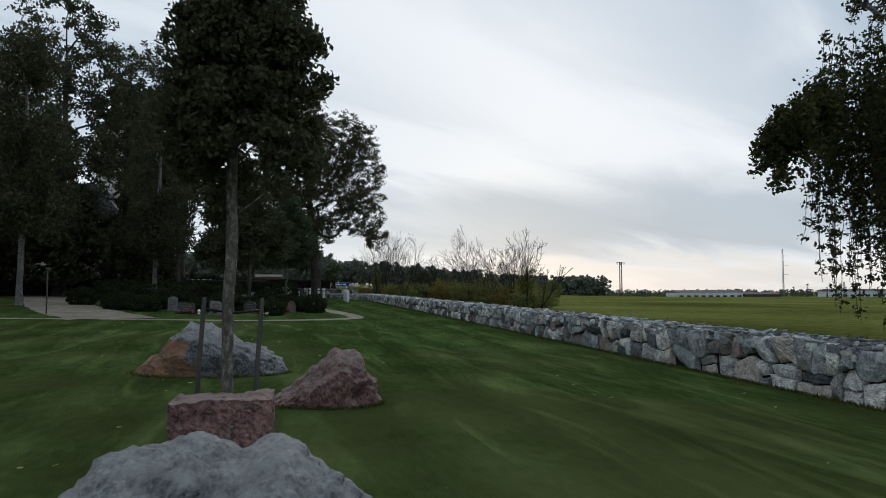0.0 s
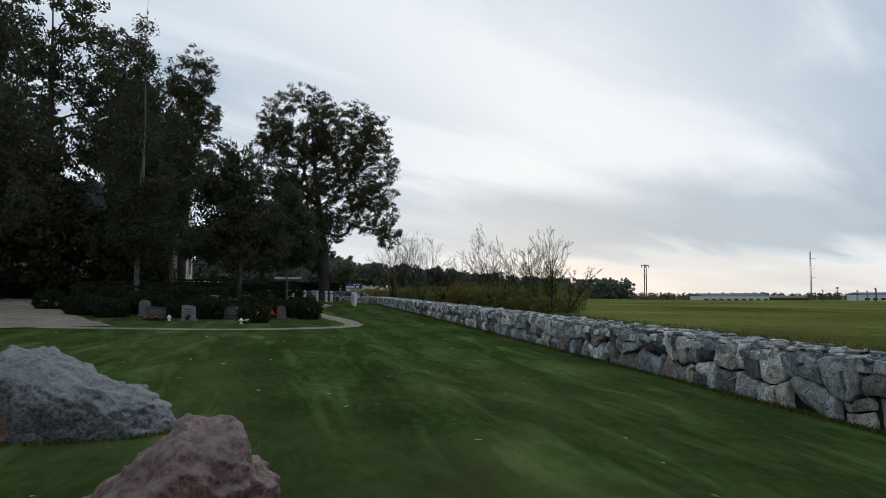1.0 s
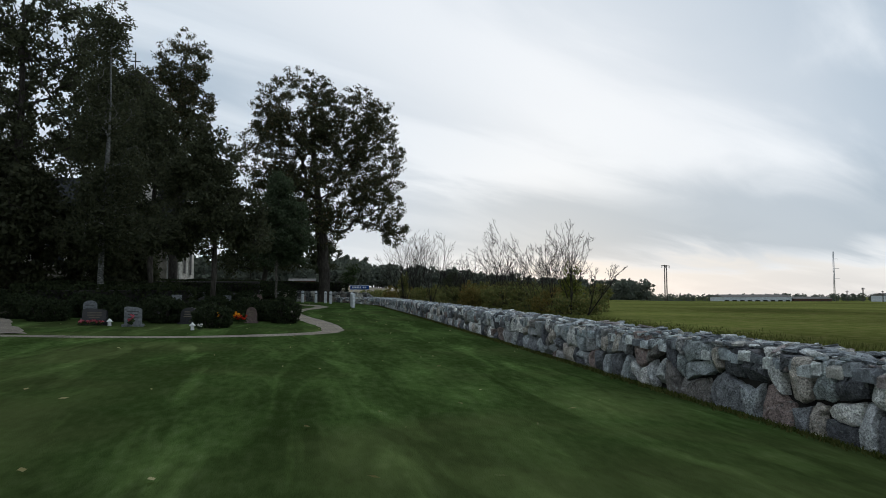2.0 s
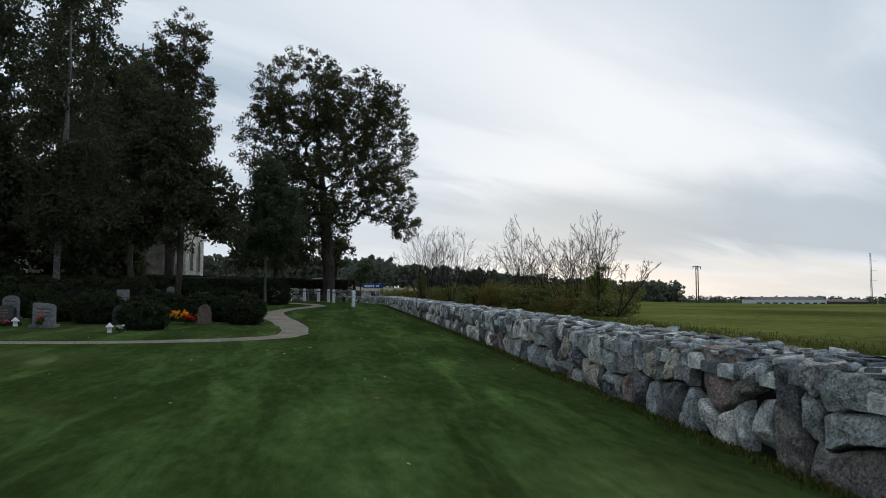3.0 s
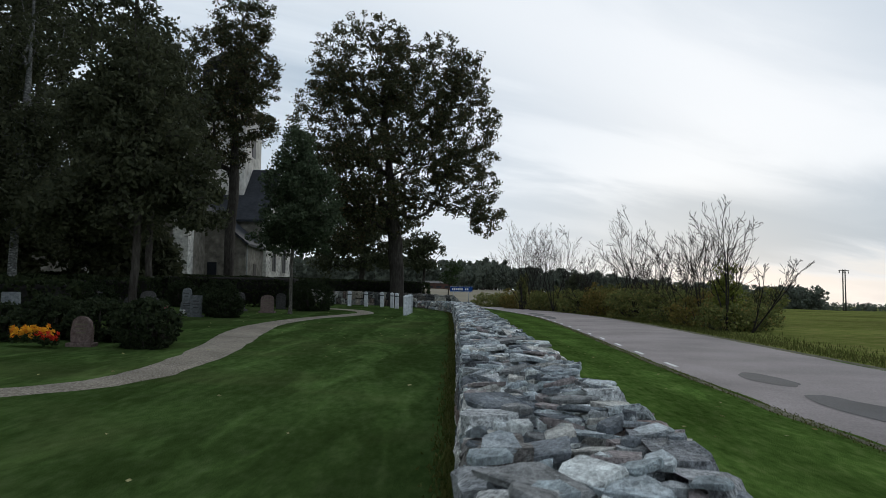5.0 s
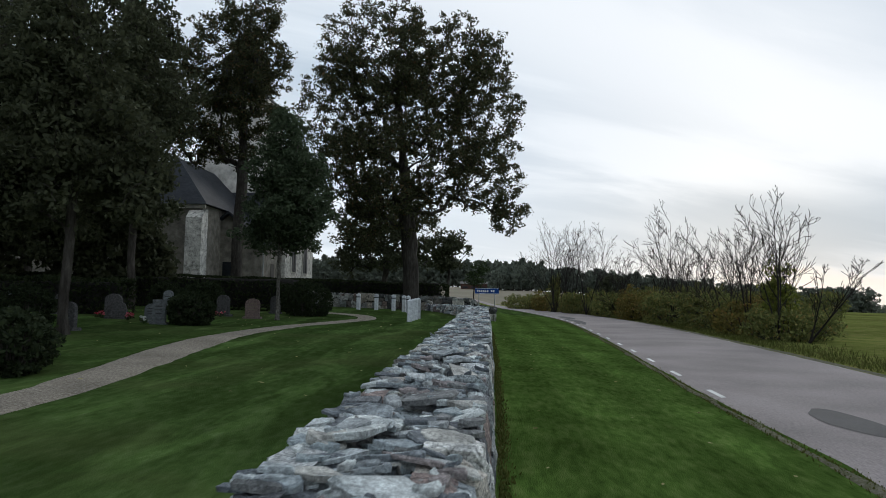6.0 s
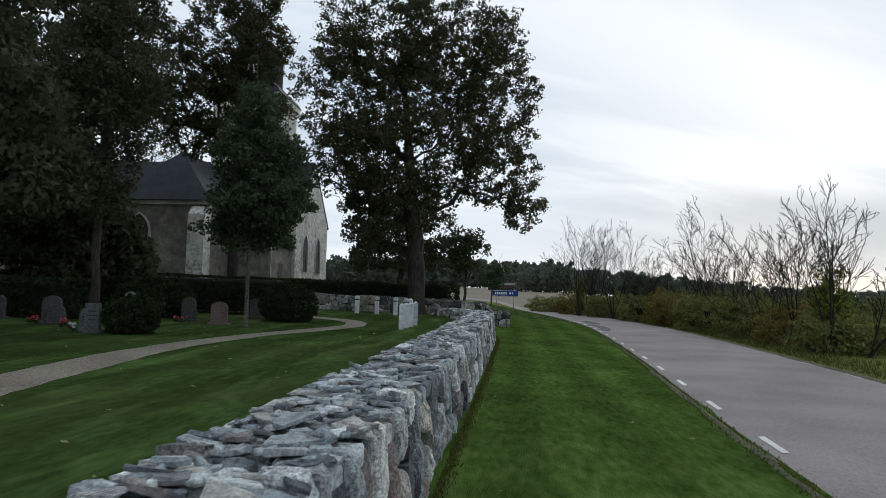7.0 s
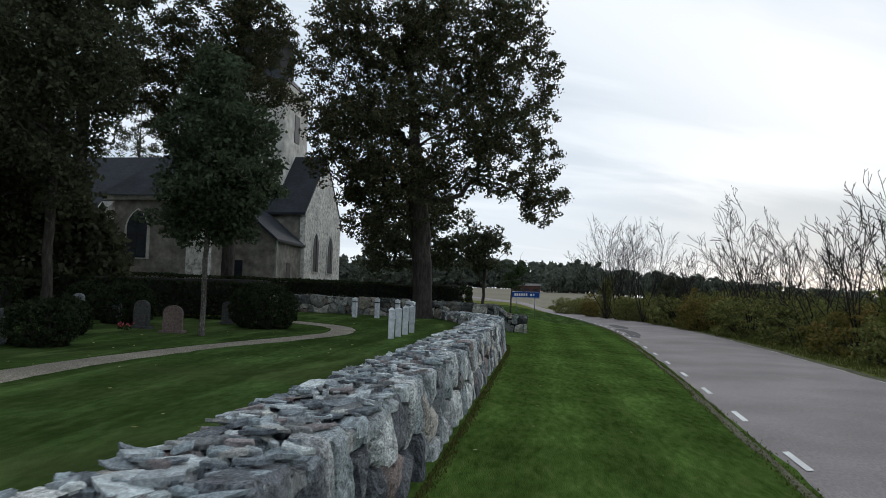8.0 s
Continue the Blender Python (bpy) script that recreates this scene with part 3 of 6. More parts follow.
def road_point(s, off, up):
    i = int(np.clip(np.searchsorted(dash_at, s) - 1, 0, len(ROADLINE) - 2))
    t = (s - dash_at[i]) / (dash_at[i + 1] - dash_at[i])
    p = ROADLINE[i] + (ROADLINE[i + 1] - ROADLINE[i]) * t
    d = ROADLINE[i + 1] - ROADLINE[i]
    d = d / np.linalg.norm(d)
    q = p + np.array((d[1], -d[0])) * off
    k = (off + HALF) / (2 * HALF) * 14
    i = int(min(13, max(0, math.floor(k))))
    h0, h1 = ((0.05 * (1 - (j / 7 - 1) ** 2) - (0.05 if j in (0, 14) else 0)) for j in (i, i + 1))
    return (q[0], q[1], ground_z(q[0], q[1]) + 0.035 + h0 + (h1 - h0) * (k - i) + up)


for side in (-1, 1):
    s = 70.0 + DASH_SHIFT
    while s < 190:
        if side < 0 and s - 60 < WORN_OFF:
            s += 3.55
            continue
        a, b = side * (HALF - 0.24), side * (HALF - 0.33)
        vs, fs = [], []
        for k in range(5):
            ss = s + k * 0.275 + float(RNG.uniform(-0.02, 0.02))
            vs += [road_point(ss, a, 0.007), road_point(ss, b, 0.008)]
        for k in range(4):
            f = (2 * k, 2 * k + 1, 2 * k + 3, 2 * k + 2)
            fs.append(f if side > 0 else f[::-1])
        ob = new("dash", meshed("dash", vs, fs, paint_m))
        under(ob, lines)
        ob.matrix_parent_inverse = lines.matrix_world.inverted()
        s += 3.55


def road_patch(s, off, ls, lo, seed):
    """A thin repair patch laid on the road at distance s, lo wide and ls long."""
    n = 26
    vs = [road_point(s, off, 0.006)]
    for k in range(n):
        w = 2 * math.pi * k / n
        r = 1 + 0.28 * noise.noise((math.cos(w) * 1.5 + seed, math.sin(w) * 1.5, seed))
        vs.append(road_point(s + ls * r * math.sin(w), min(HALF - 0.05, max(-HALF + 0.05, off + lo * r * math.cos(w))), 0.006))
    me = meshed("asphalt_patch", vs, [(0, 1 + k, 1 + (k + 1) % n) for k in range(n)], patch_m)
    tagged(new("asphalt_patch", me), "dark irregular repair patch on road", "patch", "road patches", "structure")


for s, off, ls, lo, sd in ((98.9, -1.35, 1.15, 0.42, 1.0), (95.0, -1.5, 1.5, 0.5, 5.0), (139.0, -2.2, 5.5, 0.5, 2.0), (148.0, -1.7, 4.0, 0.45, 8.0)):
    road_patch(s, off, ls, lo, sd)

# churchyard path, with a grass apron of gravel at its far left
PATHLINE = smooth_line([(-12.0, 30.2), (-4.2, 30.5), (0.0, 30.2), (2.0, 30.45), (3.75, 31.2), (5.1, 32.15), (5.6, 33.3), (5.68, 34.8), (5.55, 36.6), (5.22, 39.0), (4.72, 41.8), (4.35, 45.0), (4.4, 48.0), (4.95, 51.5), (5.8, 55.0), (6.05, 57.3), (5.4, 59.6), (3.9, 60.9), (2.7, 61.5)], 0.35)


def wide(x, y):
    """Half the path's width: a thin trace along the beds, broad past the graves, narrow again at the far lawn."""
    if x < 5.3 and y < 33:
        return 0.20 + 0.13 * max(0.0, min(1.0, (x - 2.0) / 3.0))
    return float(np.interp(y, (33, 36, 40, 44, 48, 56, 60), (0.34, 0.40, 0.52, 0.52, 0.36, 0.38, 0.46)))


ws = [wide(p[0], p[1]) for p in PATHLINE]
tagged(new("gravel_path", ribbon("gravel_path", PATHLINE, [-w for w in ws], ws, gravel_m, 0.024, 6, rough=0.07, thick=0.03)), "pale gravel footpath winding across the lawn", "path", kind="structure")
DRIVE = smooth_line([(-3.6, 30.6), (-6.0, 36.0), (-9.3, 45.0), (-12.5, 56.0), (-16.0, 68.0), (-20.0, 82.0)], 0.6)
tagged(new("gravel_drive", ribbon("gravel_drive", DRIVE, -1.7, 1.7, gravel_m, 0.026, 8, rough=0.18, thick=0.03)), "broad pale gravel walk between lawns", "path", kind="structure")

# ---------------------------------------------------------------- dry-stone walls
def cells(length, height, size, rng, zmin=0.0, flat=1.0, fill=0.0, sway=0.28):
    """Voronoi cells of a jittered grid on a length x height panel: list of outlines."""
    rows = max(1, int(round(height / size)))
    seeds = []
    for r in range(rows):
        u = rng.uniform(-size, 0)
        while u < length + size:
            seeds.append((u + rng.uniform(-0.12, 0.12) * size, zmin + (r + 0.5 + rng.uniform(-sway, sway)) * height / rows))
            u += size * flat * rng.choice((0.45, 0.8, 1.25, 1.9), p=(0.28, 0.33, 0.26, 0.13))
    for _ in range(int(fill * len(seeds))):
        seeds.append((rng.uniform(0, length), zmin + rng.uniform(0.05, 0.95) * height))
    S = np.array(seeds)
    S = S[np.argsort(S[:, 0])]
    out = []
    reach = size * flat * 3.2
    for i, s in enumerate(S):
        poly = [(max(0.0, s[0] - reach), zmin), (min(length, s[0] + reach), zmin), (min(length, s[0] + reach), zmin + height), (max(0.0, s[0] - reach), zmin + height)]
        if poly[1][0] - poly[0][0] <= 0:
            continue
        lo, hi = np.searchsorted(S[:, 0], (s[0] - reach, s[0] + reach))
        for j in range(lo, hi):
            if j == i:
                continue
            m, d = (s + S[j]) / 2, S[j] - s
            nxt = []
            for k in range(len(poly)):
                p, q = poly[k], poly[(k + 1) % len(poly)]
                a, b = (p[0] - m[0]) * d[0] + (p[1] - m[1]) * d[1], (q[0] - m[0]) * d[0] + (q[1] - m[1]) * d[1]
                if a <= 0:
                    nxt.append(p)
                if (a < 0 < b) or (b < 0 < a):
                    t = a / (a - b)
                    nxt.append((p[0] + (q[0] - p[0]) * t, p[1] + (q[1] - p[1]) * t))
            poly = nxt
            if len(poly) < 3:
                break
        if len(poly) < 3:
            continue
        A = np.array(poly)
        area = 0.5 * abs(np.sum(A[:, 0] * np.roll(A[:, 1], -1) - A[:, 1] * np.roll(A[:, 0], -1)))
        if area > (0.12 if not fill else 0.03) * size * size:
            out.append(A)
    return out


def rock_face(A, proud, joint, rng, tilt=0.05, wear=0.02, cut=0.20, back=-0.16, facets=3, edge=0.86):
    """One stone over outline A (u, v): a back rim, a worn shoulder and a face broken along a few planes. Returns verts (u, v, out) and faces."""
    pts = []
    n = len(A)
    for k in range(n):
        p, q = A[k], A[(k + 1) % n]
        pts.append(p)
        m = int(np.linalg.norm(q - p) / 0.17)
        for i in range(1, m + 1):
            pts.append(p + (q - p) * i / (m + 1) + rng.normal(0, 0.013, 2))
    A = np.array(pts)
    # knock the corners off
    A = np.stack([A * (1 - cut) + np.roll(A, 1, 0) * cut, A * (1 - cut) + np.roll(A, -1, 0) * cut], 1).reshape(-1, 2)
    if len(A) > 20:
        A = A[::2]
    c = A.mean(0)
    r = np.linalg.norm(A - c, axis=1, keepdims=True)
    D = (A - c) / np.maximum(r, 1e-6)
    r0 = np.maximum(r - joint, r * 0.6)
    n = len(A)
    size = float(r0.mean())
    planes = [(rng.normal(0, tilt, 2), 0.0)] + [(rng.normal(0, 0.26, 2), rng.uniform(0.05, 0.35) * size * 0.3) for _ in range(facets)]

    def face_at(u, w):
        d = np.array((u - c[0], w - c[1]))
        return proud + min(float(g @ d) + b for g, b in planes)

    v = []
    for f, h in ((1.0, None), (0.985, edge), (0.90, 0.94), (0.62, 1.0), (0.30, 1.0)):
        ring = c + D * r0 * f
        for k in range(n):
            u, w = ring[k] + (rng.normal(0, wear * 0.6, 2) if f < 1 else 0)
            o = back if h is None else back + (face_at(u, w) - back) * h if h < 0.9 else face_at(u, w) - proud * (1 - h) + rng.normal(0, wear * 0.5)
            v.append((u, w, o))
    v.append((c[0], c[1], face_at(c[0], c[1]) + rng.normal(0, wear * 0.5)))
    fs = []
    for a in range(4):
        for k in range(n):
            fs.append((a * n + k, a * n + (k + 1) % n, (a + 1) * n + (k + 1) % n, (a + 1) * n + k))
    for k in range(n):
        fs.append((4 * n + k, 4 * n + (k + 1) % n, 5 * n))
    return v, fs


def courses(length, rng, mean=0.44):
    """Rough coursed masonry on a length x 1 panel: two wandering courses, some stones split into smaller ones."""
    s0 = rng.uniform(0, 90)

    def bed(u):
        u = 0.2 * round(u / 0.2, 1)
        return 0.49 + 0.30 * noise.noise((u * 1.35 + s0, 0, 0)) + 0.14 * noise.noise((u * 3.3 + s0, 4, 0))

    out = []
    for row in (0, 1):
        u = -rng.uniform(0, 0.3)
        t0 = 0.0
        while u < length:
            w = mean * float(rng.choice((0.45, 0.75, 1.0, 1.4, 1.85), p=(0.18, 0.26, 0.26, 0.20, 0.10)))
            t1 = rng.uniform(-0.07, 0.07)
            a, b = max(0.0, u), min(length, u + w)
            if b - a > 0.10:
                # both courses meet on the same broken line
                grid = [0.2 * i for i in range(int(a / 0.2) + 1, int(b / 0.2) + 1) if a + 0.05 < 0.2 * i < b - 0.05]
                line = [np.array((g, bed(g))) for g in [a] + grid + [b]]
                if row == 0:
                    lo, hi = [np.array((a, 0.0)), np.array((b, 0.0))], line
                else:
                    lo, hi = line, [np.array((a, 1 + rng.uniform(-0.05, 0.05))), np.array((b, 1 + rng.uniform(-0.05, 0.05)))]
                if row == 0:
                    lo[0][0] += t0
                    lo[1][0] += t1
                else:
                    hi[0][0] += t0
                    hi[1][0] += t1
                k = rng.random()
                tall = min(hi[0][1] - lo[0][1], hi[-1][1] - lo[-1][1])
                if k < 0.22 and tall > 0.36:
                    f, g = rng.uniform(0.3, 0.7, 2)
                    m0, m1 = lo[0] + (hi[0] - lo[0]) * f, lo[-1] + (hi[-1] - lo[-1]) * g
                    out += [np.array(lo + [m1, m0]), np.array([m0, m1] + hi[::-1])]
                elif k < 0.38 and tall > 0.3 and row == 1:
                    # one upper corner filled by a small stone
                    side_, top_ = lo[-1] + (hi[1] - lo[-1]) * rng.uniform(0.45, 0.7), hi[0] + (hi[1] - hi[0]) * rng.uniform(0.5, 0.7)
                    mid_ = (top_ + side_) / 2 + (-0.03, -0.03)
                    out += [np.array(lo + [side_, mid_, top_, hi[0]]), np.array([side_, hi[1], top_, mid_])]
                else:
                    out.append(np.array(lo + hi[::-1]))
            t0 = t1
            u += w
    return out


class Heap:
    """Gathers geometry that stays joined in one part."""

    def __init__(self):
        self.v, self.f = [], []

    def add(self, v, f):
        o = len(self.v)
        self.v += list(v)
        self.f += [tuple(i + o for i in g) for g in f]

    def mesh(self, name, material, smooth=False):
        return meshed(name, self.v, self.f, material, smooth)


def wall_top(y):
    return 1.0 + 0.0105 * min(y, 62.0)


def wall_left(y):
    """Plan line of the roadside wall's churchyard face: a slight lean away from the lawn, then the turn into the end wall."""
    return float(np.interp(y, (0, 10, 20, 30, 38, 46, 58, 60, 62, 64, 66, 68, 71), (9.60, 9.62, 9.74, 9.91, 10.02, 10.09, 10.11, 10.07, 9.90, 9.50, 8.90, 8.15, 6.9)))


def stone_wall(name, label, xl, thick, y0, y1, top, base_l, base_r, near_l, near_r, near_t, seed, size=0.38, cap=0.20, mass=None, plates=0, tight=1.0):
    """A rubble wall along y, with a churchyard face on the plan line xl, a road face thick metres on and loose capping plates."""
    rng = np.random.default_rng(seed)
    wall = empty(name, xl(y0) + thick / 2, y0, 0)
    tagged(wall, label, "stone wall", kind="structure")
    inv = wall.matrix_world.inverted()
    L = y1 - y0
    # core
    vs, fs = [], []
    n = int(L) + 1
    for i in range(n + 1):
        y = y0 + 0.22 + (L - 0.44) * i / n
        x = xl(y)
        for x, z in ((x + 0.17, base_l(y) - 0.3), (x + 0.19, top(y) - 0.13), (x + thick - 0.19, top(y) - 0.13), (x + thick - 0.17, base_r(y) - 0.3)):
            vs.append((x, y, z))
    for i in range(n):
        for k in range(4):
            fs.append((i * 4 + k, i * 4 + (k + 1) % 4, (i + 1) * 4 + (k + 1) % 4, (i + 1) * 4 + k))
    fs += [(3, 2, 1, 0), tuple(n * 4 + k for k in range(4))]
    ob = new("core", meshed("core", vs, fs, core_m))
    ob.parent, ob.matrix_parent_inverse = wall, inv
    rest, loose = Heap(), Heap()

    def lay(v, f, near, nm):
        if near:
            o = new(nm, meshed(nm, v, f, cap_m if nm == "capping_stone" else stone_m))
            o.parent, o.matrix_parent_inverse = wall, inv
        else:
            (loose if nm == "capping_stone" else rest).add(v, f)

    for side, rangey, nm, base in ((-1, near_l, "facing_stone", base_l), (1, near_r, "roadside_stone", base_r)):
        for A in courses(L, rng, size):
            small = np.ptp(A[:, 0]) * np.ptp(A[:, 1]) < 0.05
            proud = rng.uniform(0.02, 0.06) if small else rng.uniform(0.05, 0.09)
            v, f = rock_face(A, proud, tight * rng.uniform(0.008, 0.024), rng, tilt=0.07, wear=0.013, cut=0.17, back=-0.20)
            out = []
            sink = rng.uniform(-0.045, 0.015)
            for u, w, o in v:
                y = y0 + u
                zb = base(y) - 0.06
                z = zb + w * (top(y) + sink - zb)
                x = xl(y) + (0.09 + 0.03 * w - o if side < 0 else thick - 0.03 - 0.08 * w + o)
                out.append((x, y, z))
            if side < 0:
                f = [g[::-1] for g in f]
            lay(out, f, rangey[0] < y0 + A[:, 0].mean() < rangey[1], nm)
    # bedding of flat split stones between the faces
    for A in cells(L, thick - 0.10, cap, rng, flat=1.15, fill=0.3):
        v, f = rock_face(A, rng.uniform(0.02, 0.055), rng.uniform(0.0, 0.016), rng, tilt=0.13, wear=0.010, cut=0.10, back=-0.09, facets=2, edge=0.80)
        lift = rng.uniform(-0.09, 0.0)
        out = [(xl(y0 + u) + 0.05 + w, y0 + u, top(y0 + u) - 0.05 + o + lift) for u, w, o in v]
        lay(out, [g[::-1] for g in f], near_t[0] < y0 + A[:, 0].mean() < near_t[1], "capping_stone")
    # split plates lying over one another on top
    for _ in range(int(L * plates)):
        u, w = rng.uniform(0.15, L - 0.15), rng.uniform(0.06, thick - 0.06)
        n = int(rng.integers(5, 8))
        big, thin_, turn = rng.choice((0.055, 0.09, 0.13, 0.19), p=(0.3, 0.35, 0.25, 0.10)) * rng.uniform(0.85, 1.15), rng.uniform(0.45, 0.8), rng.normal(0.3, 0.7)
        ang = np.sort(rng.uniform(0, 1, n) * 0.75 + np.arange(n)) / n * 2 * math.pi
        rad = big * rng.uniform(0.70, 1.2, n)
        a, b = np.cos(ang) * rad, np.sin(ang) * rad * thin_
        pw, pu = a * math.cos(turn) - b * math.sin(turn), a * math.sin(turn) + b * math.cos(turn)
        w = min(max(w, -float(pw.min()) + 0.06), thick - 0.03 - float(pw.max()))
        tu, tv, hgt = rng.normal(0, 0.12), rng.normal(0, 0.12), rng.uniform(0.014, 0.038)
        z0 = rng.uniform(-0.045, 0.008)
        x0 = xl(y0 + u) + w

        def ring(grow, up, rough):
            return [(x0 + pw[k] * grow, y0 + u + pu[k] * grow, top(y0 + u) + z0 + up + tu * pu[k] + tv * pw[k] + rng.normal(0, rough)) for k in range(n)]

        v = ring(0.96, 0.0, 0.0) + ring(1.0, hgt * 0.80, 0.006) + ring(0.88, hgt, 0.007) + [(x0, y0 + u, top(y0 + u) + z0 + hgt + rng.normal(0, 0.008))]
        f = [tuple(range(n - 1, -1, -1))] + [(r_ * n + k, r_ * n + (k + 1) % n, (r_ + 1) * n + (k + 1) % n, (r_ + 1) * n + k) for r_ in (0, 1) for k in range(n)]
        f += [(2 * n + k, 2 * n + (k + 1) % n, 3 * n) for k in range(n)]
        if rng.random() < 0.5:
            lay(v, f, near_t[0] < y0 + u < near_t[1], "capping_stone")
        else:
            loose.add(v, f)
    for nm, heap, m in (("far_stones", rest, mass or stoneb_m), ("capping_rubble", loose, mass or capb_m)):
        ob = new(nm, heap.mesh(nm, m))
        tagged(ob, kind="stuff")
        ob.parent, ob.matrix_parent_inverse = wall, inv
    return wall


# ---------------------------------------------------------------- trees
def tubes_mesh(name, P, Q, rp, rq, sides, material):
    """Many tapered segments from P to Q at once."""
    d = Q - P
    ln = np.linalg.norm(d, axis=1, keepdims=True)
    d = d / np.maximum(ln, 1e-6)
    ref = np.where(np.abs(d[:, 2:3]) > 0.9, np.array([[1.0, 0, 0]]), np.array([[0, 0, 1.0]]))
    a = np.cross(d, ref)
    a /= np.linalg.norm(a, axis=1, keepdims=True)
    b = np.cross(d, a)
    w = 2 * np.pi * np.arange(sides) / sides
    off = np.cos(w)[None, :, None] * a[:, None] + np.sin(w)[None, :, None] * b[:, None]
    lo = P[:, None] - d[:, None] * (0.3 * rp[:, None, None]) + off * rp[:, None, None]
    hi = Q[:, None] + off * rq[:, None, None]
    nxt = np.roll(np.arange(sides), -1)
    v = np.stack([lo, lo[:, nxt], hi[:, nxt], hi], 2).reshape(-1, 4, 3)
    # welded so that each segment is one ring of quads
    n = len(P)
    verts = np.concatenate([lo, hi], 1).reshape(-1, 3)
    base = (np.arange(n) * 2 * sides)[:, None]
    k = np.arange(sides)[None]
    f = np.stack([base + k, base + nxt[None], base + sides + nxt[None], base + sides + k], 2).reshape(-1, 4)
    me = bpy.data.meshes.new(name)
    me.vertices.add(len(verts))
    me.loops.add(4 * len(f))
    me.polygons.add(len(f))
    me.vertices.foreach_set("co", verts.astype(np.float32).ravel())
    me.loops.foreach_set("vertex_index", f.astype(np.int32).ravel())
    me.polygons.foreach_set("loop_start", np.arange(0, 4 * len(f), 4, dtype=np.int32))
    me.polygons.foreach_set("use_smooth", [True] * len(f))
    me.materials.append(material)
    me.update()
    me.validate()
    return me


def leaves_at(C, per, spread, size, rng, droop=0.0):
    """Leaf quads scattered round the cluster centres C: (n, 4, 3)."""
    n = len(C) * per
    d = rng.normal(0, 1, (n, 3))
    d /= np.linalg.norm(d, axis=1, keepdims=True)
    sp = np.repeat(np.asarray(spread, float).reshape(-1) if np.ndim(spread) else np.full(len(C), float(spread)), per)
    c = np.repeat(C, per, 0) + d * (rng.uniform(0.02, 1, n) ** 0.45 * sp * 1.45)[:, None] * np.array([[1, 1, 0.7]])
    if droop:
        c[:, 2] -= np.abs(rng.normal(0, droop, n))
    a = rng.normal(0, 1, (n, 3))
    a /= np.linalg.norm(a, axis=1, keepdims=True)
    b = np.cross(a, rng.normal(0, 1, (n, 3)))
    b /= np.maximum(np.linalg.norm(b, axis=1, keepdims=True), 1e-6)
    s = size * rng.uniform(0.6, 1.35, (n, 1))
    a, b = a * s, b * s * 0.62
    return np.stack([c - a, c + b * 0.9 - a * 0.1, c + a, c - b * 0.9 + a * 0.1], 1)


def lobes_points(lobes, n, rng, shell=0.55, gaps=0.0, thr=-0.2):
    """n points in a union of ellipsoids (x, y, z, rx, ry, rz), denser towards their skins."""
    vol = np.array([l[3] * l[4] * l[5] for l in lobes]) ** 0.75
    pick = rng.choice(len(lobes), n, p=vol / vol.sum())
    L = np.array(lobes)[pick]
    d = rng.normal(0, 1, (n, 3))
    d /= np.linalg.norm(d, axis=1, keepdims=True)
    r = rng.uniform(shell ** 2, 1, (n, 1)) ** 0.5
    P = L[:, :3] + d * r * L[:, 3:6]
    if gaps:
        s = rng.uniform(0, 50)
        keep = np.array([noise.noise((p[0] * gaps + s, p[1] * gaps, p[2] * gaps)) > thr for p in P])
        P = P[keep]
    return P


def skeleton_to(C, stem, rng, wig=0.12, steps=3, bias=0.6):
    """Joins points C to a stem by branches: nodes, parents."""
    nodes = [np.array(p, float) for p in stem]
    par = [-1] + list(range(len(stem) - 1))
    ctr = np.array(stem[-1])
    axis_d = np.linalg.norm(C[:, :2] - ctr[:2], axis=1) + 0.35 * np.abs(C[:, 2] - np.mean([s[2] for s in stem]))
    buf = np.zeros((len(stem) + len(C) * steps, 3))
    buf[:len(stem)] = stem
    low = np.zeros(len(buf))
    low[: max(1, len(stem) // 3)] = 50
    m = len(stem)
    for i in np.argsort(axis_d):
        c = C[i]
        d = c - buf[:m]
        cost = np.linalg.norm(d, axis=1) + bias * np.maximum(0, 0.4 * np.linalg.norm(d[:, :2], axis=1) - d[:, 2]) + low[:m]
        j = int(np.argmin(cost))
        p0, last = buf[j].copy(), j
        ln = np.linalg.norm(c - p0)
        for k in range(1, steps + 1):
            t = k / steps
            p = p0 + (c - p0) * t + (rng.normal(0, wig * ln, 3) * (1 - t) if k < steps else 0)
            p[2] += 0.10 * ln * math.sin(math.pi * t)
            buf[m] = p
            par.append(last)
            last = m
            m += 1
    return buf[:m], np.array(par)


def wood_of(nodes, par, r_base, r_tip, power=1.95):
    n = len(nodes)
    load = np.zeros(n)
    kids = np.bincount(par[1:], minlength=n)
    load[kids == 0] = 1
    for i in range(n - 1, 0, -1):
        load[par[i]] += load[i]
    r = (load / load[0]) ** (1 / power) * r_base
    return np.maximum(r, r_tip)


